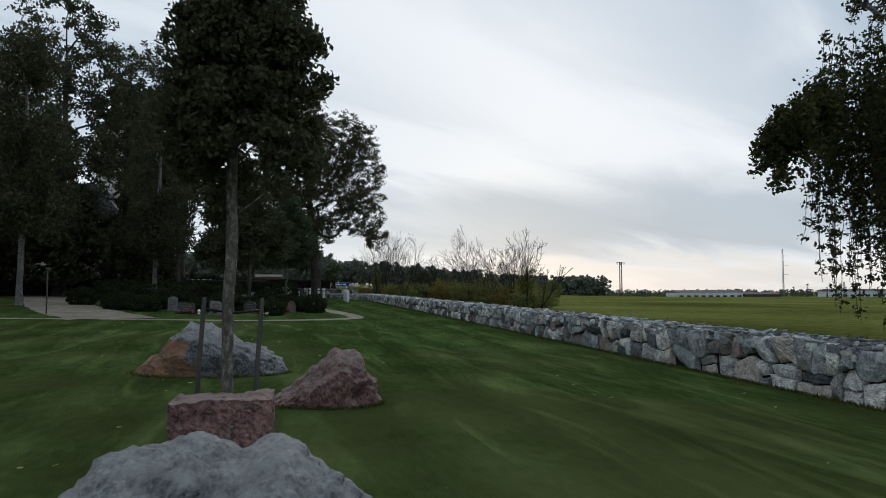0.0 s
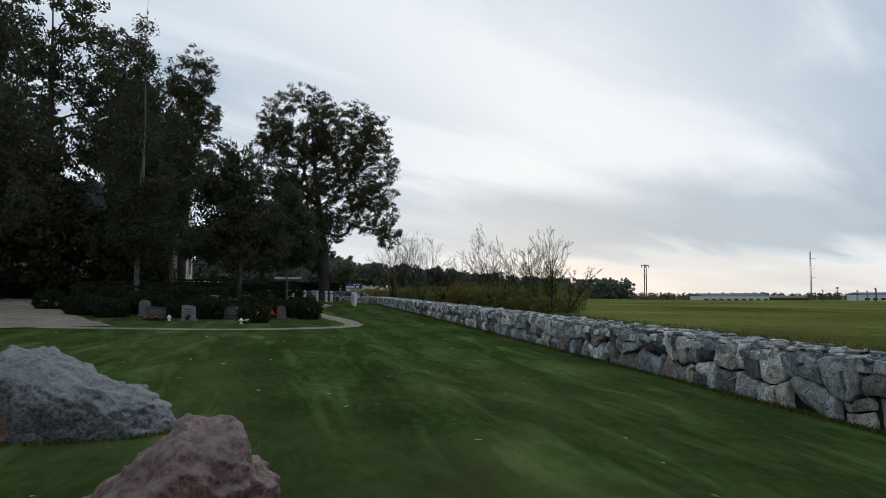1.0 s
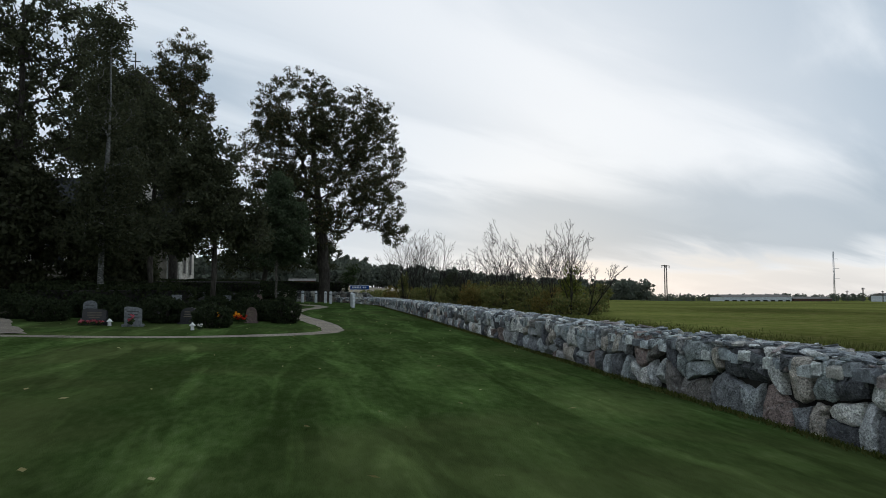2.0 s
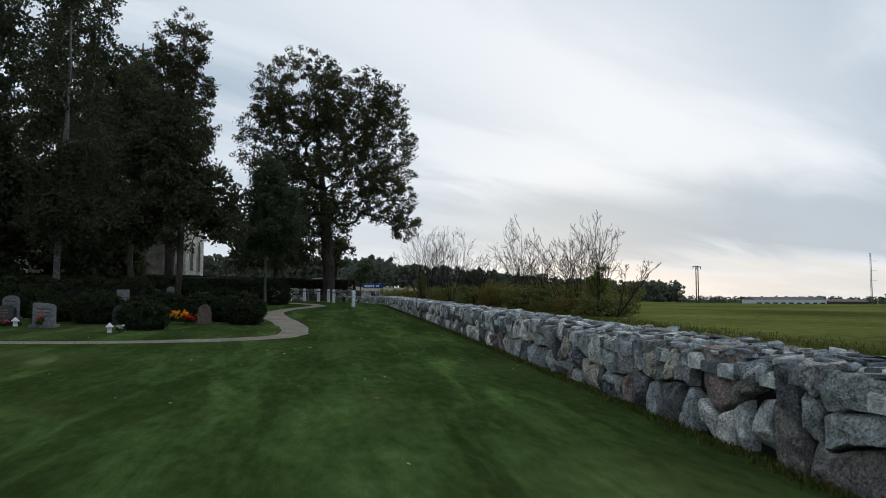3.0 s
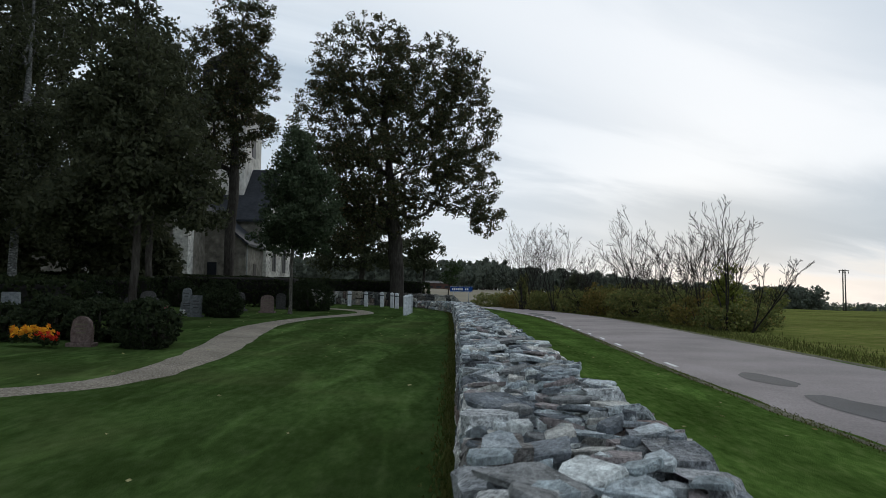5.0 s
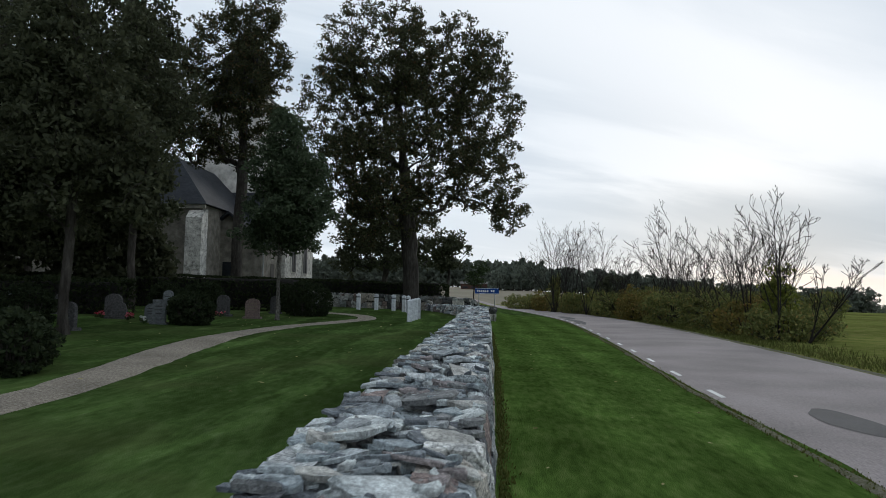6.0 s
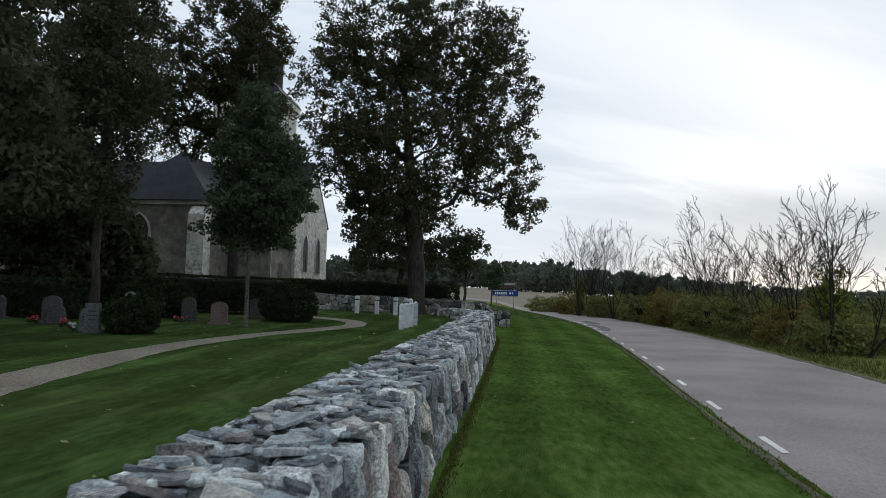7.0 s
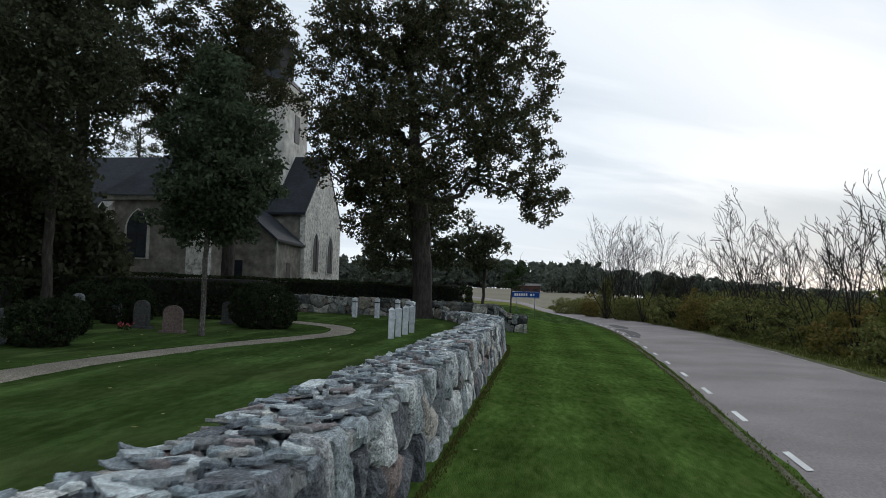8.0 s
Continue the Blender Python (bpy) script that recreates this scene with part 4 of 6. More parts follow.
def tree(name, label, x, y, stem, lobes, n, per, spread, size, trunk_r, bark, leaf, seed, droop=0.0, shell=0.5, flare=1.5, sides=5, tip=0.015, wig=0.12, trunk_label="", gaps=0.5, thr=-0.2, power=1.95, jit=0.03):
    """A broadleaf tree: flared trunk and limbs as one part, a crown of many separate leaves as another."""
    rng = np.random.default_rng(seed)
    z0 = ground_z(x, y) - 0.06
    top = empty(name, x, y, z0)
    tagged(top, label, "tree")
    C = lobes_points(lobes, n, rng, shell, gaps, thr)
    pts = [(0, 0, 0)] + [tuple(p) for p in stem]
    fine = []
    for a, b in zip(pts[:-1], pts[1:]):
        for k in range(3):
            t = k / 3
            fine.append(tuple(np.array(a) + (np.array(b) - np.array(a)) * t + (rng.normal(0, jit, 3) * (k > 0))))
    fine.append(pts[-1])
    nodes, par = skeleton_to(C, fine, rng, wig)
    r = wood_of(nodes, par, trunk_r, tip, power)
    P, Q, rp, rq = nodes[par[1:]], nodes[1:], r[par[1:]], r[1:]
    rp = np.minimum(rp, rq * 1.7)
    rp[0] = trunk_r * flare
    under(new("trunk", tubes_mesh("trunk", P, Q, rp, rq, sides, bark)), top)
    if trunk_label:
        tagged(top.children[-1], trunk_label)
    if per:
        q = leaves_at(C, per, spread * rng.uniform(0.6, 1.25, len(C)), size, rng, droop)
        under(new("crown", quads_mesh("crown", q, leaf)), top)
    return top


def bare_tree(name, label, x, y, h, stems, seed, spread=0.30, r=0.045, lean=(0, 0)):
    """A leafless multi-stemmed sapling: several rising stems with forked twigs, as one woody part."""
    rng = np.random.default_rng(seed)
    z0 = ground_z(x, y) - 0.05
    top = empty(name, x, y, z0)
    tagged(top, label, "tree", "bare roadside trees")
    P, Q, A, B = [], [], [], []

    def grow(p, d, ln, rad, depth):
        segs = 6 - depth
        for k in range(segs):
            d = d + rng.normal(0, 0.05 + 0.03 * depth, 3) + np.array((0, 0, 0.05))
            d = d / np.linalg.norm(d)
            q = p + d * ln / segs
            r2 = rad * 0.80
            P.append(p), Q.append(q), A.append(rad), B.append(r2)
            p, rad = q, r2
            if depth < 3 and (k > 0 or depth > 0) and rng.random() < (1.0, 0.85, 0.5)[depth]:
                side = rng.normal(0, 1, 3) * np.array((1, 1, 0.3))
                side = side - d * (side @ d)
                s = d * 0.80 + side / np.linalg.norm(side) * rng.uniform(0.45, 0.80) + np.array((0, 0, 0.12))
                grow(p, s / np.linalg.norm(s), ln * (1 - k / (segs + 3)) * rng.uniform(0.45, 0.68), rad * 0.62, depth + 1)

    for i in range(stems + 1):
        d = np.array((rng.normal(lean[0], spread), rng.normal(lean[1], spread), 1.0))
        grow(np.zeros(3), d / np.linalg.norm(d), h * rng.uniform(0.62, 0.92), r * rng.uniform(0.7, 1.1), 0)
    A, B = np.maximum(A, 0.010), np.maximum(B, 0.007)
    under(new("woody_frame", tubes_mesh("woody_frame", np.array(P), np.array(Q), np.array(A) * 1.4, np.array(B) * 1.4, 3, twig_m)), top)
    return top


def shrub(name, label, category, x, y, lobes, n, per, spread, size, leaf, seed, group="", shell=0.6, stems=9, bark=None, z=None):
    """A bush: a few woody stems and a mass of separate leaves."""
    rng = np.random.default_rng(seed)
    z0 = ground_z(x, y) - 0.04 if z is None else z
    top = empty(name, x, y, z0)
    tagged(top, label, category, group)
    C = lobes_points(lobes, n, rng, shell)
    C[:, 2] = np.abs(C[:, 2]) + 0.03
    S = C[rng.choice(len(C), min(stems * 6, len(C)), replace=False)]
    base = S * np.array([[0.55, 0.55, 0.0]])
    under(new("woody_frame", tubes_mesh("woody_frame", base, S, np.full(len(S), 0.022), np.full(len(S), 0.007), 4, bark or bark_m)), top)
    q = leaves_at(C, per, spread, size, rng)
    q[..., 2] = np.maximum(q[..., 2], 0.0)
    under(new("foliage", quads_mesh("foliage", q, leaf)), top)
    return top

# ---------------------------------------------------------------- the trees of the churchyard
tree("maple_tree", "large spreading maple with dark green leaves by the wall", 6.6, 69.5, [(0, 0, 2.2), (-0.1, 0.1, 4.0), (-0.4, 0, 7.0), (-0.8, 0.2, 11.0), (-1.2, 0, 15.0)],
     [(-2.2, 0, 15.6, 3.8, 4.6, 3.6), (-4.2, 0.3, 12.0, 3.0, 4.4, 3.6), (1.4, 0.4, 14.4, 3.6, 4.6, 3.9), (0.2, -0.8, 8.8, 4.8, 5.0, 3.1), (4.2, 0.2, 12.6, 2.4, 3.4, 3.2),
      (4.3, 0, 8.4, 2.5, 3.8, 3.0), (5.8, 0.4, 5.9, 1.1, 1.8, 1.5), (-3.4, -0.6, 8.2, 2.4, 3.6, 2.6), (4.3, 0, 15.6, 1.5, 1.8, 1.4), (-0.9, -1.0, 6.0, 3.0, 3.8, 1.7), (-2.9, 0, 5.0, 1.4, 2.4, 1.6), (-3.2, 0.5, 6.8, 1.5, 2.4, 1.4), (-0.5, 0, 12.0, 3.8, 4.0, 3.4), (-4.4, 0.2, 15.0, 1.7, 2.4, 2.0)],
     4900, 38, 0.27, 0.083, 0.50, bark_m, oak_l, 11, shell=0.42, gaps=1.3, thr=-0.08, power=1.7, sides=6)
tree("maple_tree", "tall maple with dense dark foliage near the church", -6.0, 75.0, [(0, 0, 4.0), (0.2, 0, 9.0), (0, 0.2, 14.0), (0.4, 0, 18.5)],
     [(0.6, 0, 20.4, 2.3, 2.8, 2.9), (-1.4, 0, 17.0, 3.2, 3.6, 3.0), (1.4, 0.3, 16.4, 1.9, 3.2, 2.6), (-3.0, 0, 13.0, 2.6, 3.2, 1.9), (1.8, 0, 12.8, 1.6, 2.8, 1.7), (-5.2, 0, 15.4, 2.3, 2.4, 2.4), (-7.2, 0, 13.4, 2.0, 2.2, 2.0), (-3.4, 0, 10.8, 2.4, 2.4, 1.5), (-0.8, 0, 10.8, 2.0, 2.4, 1.8), (-0.4, 0, 13.8, 2.2, 2.4, 1.8)],
     2400, 44, 0.34, 0.095, 0.40, bark_m, oak_l, 12, shell=0.4, gaps=1.2, thr=-0.03, power=1.7)
tree("lime_tree", "tall dark lime with a high crown beside the church", -9.5, 66.0, [(0, 0, 4.0), (0.1, 0, 9.0), (0, 0.2, 14.0), (0.1, 0, 19.0)],
     [(0, 0, 19.6, 1.9, 2.2, 2.8), (-0.8, 0, 16.0, 2.6, 2.8, 2.6), (1.2, 0.3, 15.2, 2.0, 2.6, 2.4), (-0.4, 0, 11.8, 2.8, 2.8, 2.2), (1.0, 0, 10.2, 1.8, 2.0, 1.4)],
     1000, 46, 0.40, 0.115, 0.32, bark_m, dark_l, 45, shell=0.35, gaps=1.2, thr=0.14, power=1.75)
for i, (tx, ty, th, tw, lf) in enumerate(((-13.0, 60.0, 25.0, 5.6, dark_l), (-20.5, 56.0, 21.0, 4.4, dark_l), (-27.0, 62.0, 22.0, 4.6, oak_l), (-19.5, 73.0, 25.0, 4.2, dark_l), (-34.0, 72.0, 23.0, 5.0, dark_l), (-31.0, 84.0, 24.0, 5.0, dark_l), (-41.0, 122.0, 29.0, 8.0, dark_l), (-54.0, 119.0, 28.0, 8.0, dark_l))):
    tree("lime_tree", "tall dark lime tree crowding the churchyard", tx, ty, [(0, 0, th * 0.25), (0.2, 0, th * 0.5), (0, 0.2, th * 0.85)],
         [(0, 0, th * 0.82, tw * 0.62, tw * 0.62, th * 0.14), (tw * 0.45, 0, th * 0.66, tw * 0.6, tw * 0.7, th * 0.13), (-tw * 0.45, 0, th * 0.64, tw * 0.6, tw * 0.7, th * 0.14), (tw * 0.4, 0, th * 0.46, tw * 0.75, tw * 0.8, th * 0.12), (-tw * 0.4, 0, th * 0.42, tw * 0.75, tw * 0.8, th * 0.12), (0, -0.3, th * 0.28, tw * 0.95, tw * 0.95, th * 0.12), (tw * 0.2, 0, th * 0.17, tw * 0.8, tw * 0.8, th * 0.06)],
         1150, 44, 0.46, 0.14, 0.36, bark_m, lf, 20 + i, shell=0.35, gaps=0.9, thr=(0.01, 0.05, 0.0, 0.09, 0.0, 0.0, 0.0, 0.0)[i], power=1.75)
# unseen limes added on the west side to block sky light from lawn and wall
for i, (tx, ty) in enumerate(((-13.5, 7.0), (-14.0, 17.5), (-14.5, 28.0))):
    tree("lime_tree", "unseen added lime that keeps sky light off the lawn", tx, ty, [(0, 0, 4.0), (0.2, 0, 9.0), (0, 0.2, 16.0)],
         [(0, 0, 16.5, 3.0, 3.4, 3.2), (0, 0.4, 11.5, 4.2, 4.8, 3.4), (0, 0, 6.6, 4.2, 4.8, 3.0)], 320, 26, 0.8, 0.28, 0.38, bark_m, dark_l, 60 + i, shell=0.3, gaps=0.5, thr=-0.25, power=1.75)
tree("lime_tree", "slender dark lime before the long hedge", -4.4, 57.6, [(0, 0, 3.2), (0.1, 0, 6.4), (0.3, 0, 10.0), (0.2, 0, 12.6)],
     [(0.2, 0, 11.8, 1.6, 1.7, 1.9), (-1.0, 0, 9.8, 2.6, 2.6, 2.0), (1.4, 0, 9.4, 1.7, 1.9, 1.8), (-1.6, 0, 7.6, 3.0, 2.8, 2.4), (-3.0, 0, 4.6, 2.6, 2.2, 2.0), (0.2, 0, 5.6, 1.7, 1.8, 1.6)], 1150, 58, 0.38, 0.10, 0.17, bark_m, dark_l, 44, droop=0.35, shell=0.2, tip=0.008, gaps=1.0, thr=0.03)
for i, (tx, ty, th, tw) in enumerate(((-7.9, 60.2, 9.0, 2.4), (-12.2, 58.6, 9.5, 2.8), (-17.0, 61.0, 9.5, 3.2), (-23.5, 58.0, 10.0, 3.6), (-17.5, 51.5, 9.0, 2.8), (-29.0, 52.0, 10.0, 3.6), (-6.6, 62.9, 4.4, 1.3))):
    tree("hazel_tree", "dense dark understorey tree below the limes", tx, ty, [(0, 0, 1.2), (0.1, 0, 3.0), (0, 0.1, th * 0.75)],
         [(0, 0, th * 0.74, tw * 0.7, tw * 0.7, th * 0.22), (0.3, 0, th * 0.50, tw, tw, th * 0.24), (-0.3, 0, th * 0.28, tw * 0.95, tw * 0.95, th * 0.20)],
         360, 36, 0.46, 0.165, 0.16, bark_m, dark_l, 320 + i, shell=0.25, gaps=0.6, thr=-0.3)
tree("lime_tree", "broad young lime with dark crown among the graves", 0.9, 44.2, [(0, 0, 1.6), (0, 0.05, 3.0), (-0.1, 0, 6.5), (-0.3, 0, 8.8)],
     [(-0.5, 0, 8.4, 0.75, 0.8, 1.4), (-0.2, 0, 6.3, 1.55, 1.6, 1.7), (0.3, 0, 4.6, 1.9, 1.9, 1.4), (-1.2, 0, 4.3, 1.7, 1.7, 1.3), (0.2, 0, 3.1, 1.5, 1.5, 0.6), (-2.0, 0, 3.4, 1.3, 1.4, 1.0), (1.45, 0, 3.7, 1.15, 1.2, 1.1), (-1.7, 0, 6.0, 1.1, 1.2, 1.3)],
     720, 60, 0.30, 0.08, 0.12, bark_m, dark_l, 31, shell=0.2)
tree("lime_tree", "young lime with slender pale trunk beside the path", 3.3, 53.6, [(0, 0, 1.4), (0.02, 0, 2.4), (0, 0.03, 5.0), (0.1, 0, 7.0)],
     [(0.2, 0, 6.9, 0.8, 0.8, 1.1), (0.3, 0, 5.5, 1.5, 1.4, 1.3), (0.5, 0, 4.1, 1.75, 1.6, 1.2), (-0.3, 0, 3.3, 1.4, 1.3, 0.9), (1.2, 0, 3.2, 1.0, 1.0, 0.7)],
     640, 60, 0.27, 0.07, 0.075, greybark_m, young_l, 32, shell=0.2)
tree("staked_tree", "young staked lime with pale lichened trunk", 1.15, 9.6, [(0.0, 0, 1.1), (0.03, 0, 2.1), (0.02, 0, 3.4), (0.05, 0, 5.0)],
     [(0.05, 0, 4.15, 0.76, 0.76, 0.75), (0.1, 0, 3.35, 0.78, 0.76, 0.7), (0.25, 0, 2.85, 0.66, 0.66, 0.46), (0.05, 0, 2.45, 0.40, 0.42, 0.28), (0.3, 0, 3.9, 0.66, 0.62, 0.8), (-0.3, 0, 3.5, 0.55, 0.6, 0.6), (0.0, 0, 4.4, 0.6, 0.6, 0.7), (0.1, 0, 4.9, 0.62, 0.62, 0.75), (-0.30, 0, 2.95, 0.42, 0.45, 0.30), (0.1, 0, 5.7, 0.6, 0.6, 0.6)],
     1400, 62, 0.115, 0.034, 0.058, greybark_m, dark_l, 33, shell=0.15, tip=0.004, gaps=1.3, thr=-0.1, flare=1.2, sides=8, jit=0.008)
tree("birch_tree", "slender birch with thin sparse top", -4.6, 47.5, [(0, 0, 5.0), (0.2, 0, 10.0), (0.1, 0, 14.5), (0.2, 0, 17.2)],
     [(0.1, 0, 14.0, 0.8, 0.8, 2.6), (0.0, 0, 10.0, 1.5, 1.5, 2.6), (-0.1, 0, 6.8, 1.9, 1.8, 2.2), (0.3, 0, 4.2, 1.8, 1.7, 1.4)], 850, 44, 0.32, 0.08, 0.14, birch_m, dark_l, 34, droop=0.3, shell=0.1, tip=0.008)
tree("birch_tree", "white-stemmed birch by the gravel walk", -10.4, 42.5, [(0, 0, 3.0), (0.1, 0, 8.0), (0.0, 0, 14.0)],
     [(0, 0, 12.5, 1.8, 1.8, 3.0), (0, 0, 8.6, 2.6, 2.6, 2.6), (-0.2, 0, 5.6, 2.6, 2.6, 1.8)], 620, 66, 0.42, 0.09, 0.16, birch_m, dark_l, 35, droop=0.4, shell=0.2, tip=0.008)
tree("apple_tree", "low round-crowned tree behind the churchyard wall", 0.2, 103.0, [(0, 0, 1.8), (0.2, 0, 3.0), (0, 0, 5.5)],
     [(-2.6, 0, 5.2, 2.6, 2.6, 1.9), (0, 0, 6.6, 3.0, 3.0, 2.4), (3.6, 0, 5.6, 2.6, 2.6, 2.2), (1.0, 0, 4.2, 3.8, 3.0, 1.2), (-3.2, 0, 7.6, 2.4, 2.4, 2.6), (-0.4, 0, 9.6, 3.0, 3.0, 2.2), (3.0, 0, 8.6, 2.6, 2.6, 2.2), (-4.6, 0, 3.6, 1.6, 1.6, 1.6)], 520, 40, 0.55, 0.17, 0.32, bark_m, dark_l, 37, shell=0.3)
tree("apple_tree", "small tree with slender trunk behind the wall", 7.4, 97.0, [(0, 0, 1.8), (0.1, 0, 3.2), (0, 0, 5.0)],
     [(0.2, 0, 5.6, 2.0, 2.0, 1.9), (-0.6, 0, 4.0, 1.6, 1.6, 0.9)], 170, 40, 0.45, 0.15, 0.14, bark_m, dark_l, 38, shell=0.3)
tree("rowan_tree", "thin open sapling by the road bend", 10.0, 92.0, [(0, 0, 1.0), (0.1, 0, 2.2), (0.3, 0, 3.6), (0.9, 0, 5.0)],
     [(0.1, 0, 2.6, 1.0, 1.0, 0.8), (0.5, 0, 3.6, 0.8, 0.8, 0.7)], 60, 26, 0.26, 0.09, 0.06, bark_m, lime_l, 39, shell=0.2, tip=0.008)
# weeping birch reaching over the wall near its start
bw = tree("birch_tree", "weeping birch with long hanging leafy twigs", 12.4, 9.6, [(0, 0, 2.6), (-0.1, 0, 4.6), (0.0, 0, 7.5), (0.1, 0, 10.0)],
          [(0, 0, 9.2, 1.7, 1.7, 1.6), (-0.8, 0.2, 6.6, 2.1, 2.0, 1.1), (-3.1, 0.4, 6.1, 0.5, 0.8, 0.9), (-3.0, 0.4, 4.55, 0.9, 0.40, 0.28), (-3.85, 0.4, 4.15, 0.34, 0.22, 0.20), (-1.2, 0.2, 4.6, 1.6, 1.5, 0.8), (1.9, 0, 6.2, 1.6, 1.8, 1.2)], 330, 42, 0.16, 0.036, 0.17, birch_m, birch_l, 40, shell=0.2, tip=0.006, gaps=1.2, thr=-0.1)
rng = np.random.default_rng(41)
strands, Ps, Qs = [], [], []


def strand(p, ln):
    """One hanging twig: a chain of short drooping lengths."""
    for k in range(9):
        q = p + np.array((rng.normal(0, 0.025), rng.normal(0, 0.025), -ln / 9))
        if q[2] < 0.8:
            break
        Ps.append(p), Qs.append(q)
        if rng.random() < 0.86:
            strands.append((p + q) / 2)
        p = q


for i in range(600):
    w, rr = (math.pi + rng.normal(0, 0.75), rng.uniform(1.3, 3.25)) if i % 4 else (rng.uniform(0, 2 * math.pi), rng.uniform(0.5, 3.0))
    s0 = np.array((math.cos(w) * rr, math.sin(w) * rr * 0.75 + 0.3, rng.uniform(3.9, 5.6)))
    if s0[0] > 0.4 and i % 3:
        continue
    strand(s0, rng.uniform(0.9, 3.0))
for i in range(70):
    u = rng.uniform(0, 1)
    strand(np.array((-3.35 - 1.15 * u, 0.4 + rng.normal(0, 0.18), 4.55 - 0.75 * u * u + rng.normal(0, 0.08))), rng.uniform(0.25, 0.95))
for i in range(70):
    w = rng.uniform(0, 2 * math.pi)
    strand(np.array((math.cos(w) * 2.6, math.sin(w) * 2.2, rng.uniform(6.0, 8.6))), rng.uniform(0.8, 2.0))
q = leaves_at(np.array(strands), 13, 0.075, 0.038, rng)
under(new("hanging_leaves", quads_mesh("hanging_leaves", q, birch_l)), bw)
under(new("twig_spray", tubes_mesh("twig_spray", np.array(Ps), np.array(Qs), np.full(len(Ps), 0.006), np.full(len(Ps), 0.004), 3, bark_m)), bw)

# ---------------------------------------------------------------- roadside thicket and bare saplings
def thicket(x, y, w, h, seed, leaf=None, label="dense roadside bush with yellowing green leaves"):
    r = np.random.default_rng(seed + 900)
    lobes = [(0, 0, 0.3 * h, w, w * 0.9, 0.5 * h)]
    for _ in range(6):
        a = r.uniform(0, 6.28)
        lobes.append((math.cos(a) * w * 0.65, math.sin(a) * w * 0.65, h * r.uniform(0.35, 0.68), w * r.uniform(0.25, 0.45), w * r.uniform(0.25, 0.45), h * r.uniform(0.2, 0.38)))
    shrub("roadside_bush", label, "bush", x, y, lobes, int(56 * w * h), 17, 0.20, 0.086, leaf or bush_l, seed, "roadside thicket", stems=12)


rng = np.random.default_rng(51)
BUSHLINE = [(25.6, 61.6), (25.6, 66.0), (25.6, 72.0), (25.4, 79.0), (25.0, 87.0), (24.2, 96.0), (22.8, 106.0), (20.6, 117.0), (17.4, 130.0)]
for i, (bx, by) in enumerate(BUSHLINE):
    thicket(bx - 0.4, by, 2.3 + 0.16 * i, (1.75, 2.2, 2.6, 2.9, 3.0, 3.0, 2.9, 2.6, 2.4)[i], 60 + i, amber_l if i % 3 == 1 else None, "dense roadside bush with amber autumn leaves" if i % 3 == 1 else "dense roadside bush with yellowing green leaves")
    if i > 0:
        thicket(bx + 2.6, by + 2.6, 2.6 + 0.16 * i, (2.2, 2.6, 3.0, 3.2, 3.3, 3.2, 3.0, 2.8, 2.4)[i], 80 + i)
thicket(25.2, 62.8, 0.9, 4.0, 101, yellow_l, "upright young bush with yellow-green leaves")
thicket(23.6, 98.5, 1.3, 5.4, 102, dark_l, "dark conical young tree in the thicket")
thicket(19.2, 112.0, 0.8, 5.6, 103, bush_l, "tall leafy sapling in the thicket")
for i, (bx, by, bh, bs, ln) in enumerate(((24.3, 62.0, 8.2, 3, 0.0), (24.7, 66.5, 7.6, 3, 0.0), (24.9, 70.5, 7.6, 3, -0.05), (24.3, 80.0, 10.2, 5, 0.0), (24.6, 76.0, 6.6, 3, 0.0), (24.6, 59.6, 5.6, 2, 0.22), (23.4, 91.0, 6.6, 3, 0.0), (22.4, 98.0, 7.4, 3, 0.0),
                                          (21.2, 103.0, 11.0, 5, 0.0), (20.2, 107.0, 11.5, 5, 0.0), (18.6, 110.0, 12.5, 4, 0.0), (25.0, 64.0, 7.2, 2, 0.1), (19.4, 109.0, 11.0, 4, 0.0), (25.0, 84.0, 7.4, 3, 0.05), (25.2, 68.6, 6.4, 2, 0.06), (25.4, 73.2, 6.8, 2, 0.0), (24.8, 87.6, 7.0, 2, 0.0), (23.0, 94.6, 7.2, 2, 0.0), (22.0, 100.6, 8.6, 2, 0.0), (25.6, 78.2, 7.6, 2, 0.04))):
    bare_tree("bare_sapling", "leafless multi-stemmed sapling above the thicket", bx + 0.5, by, bh * 0.80, bs, 110 + i, lean=(ln, 0))

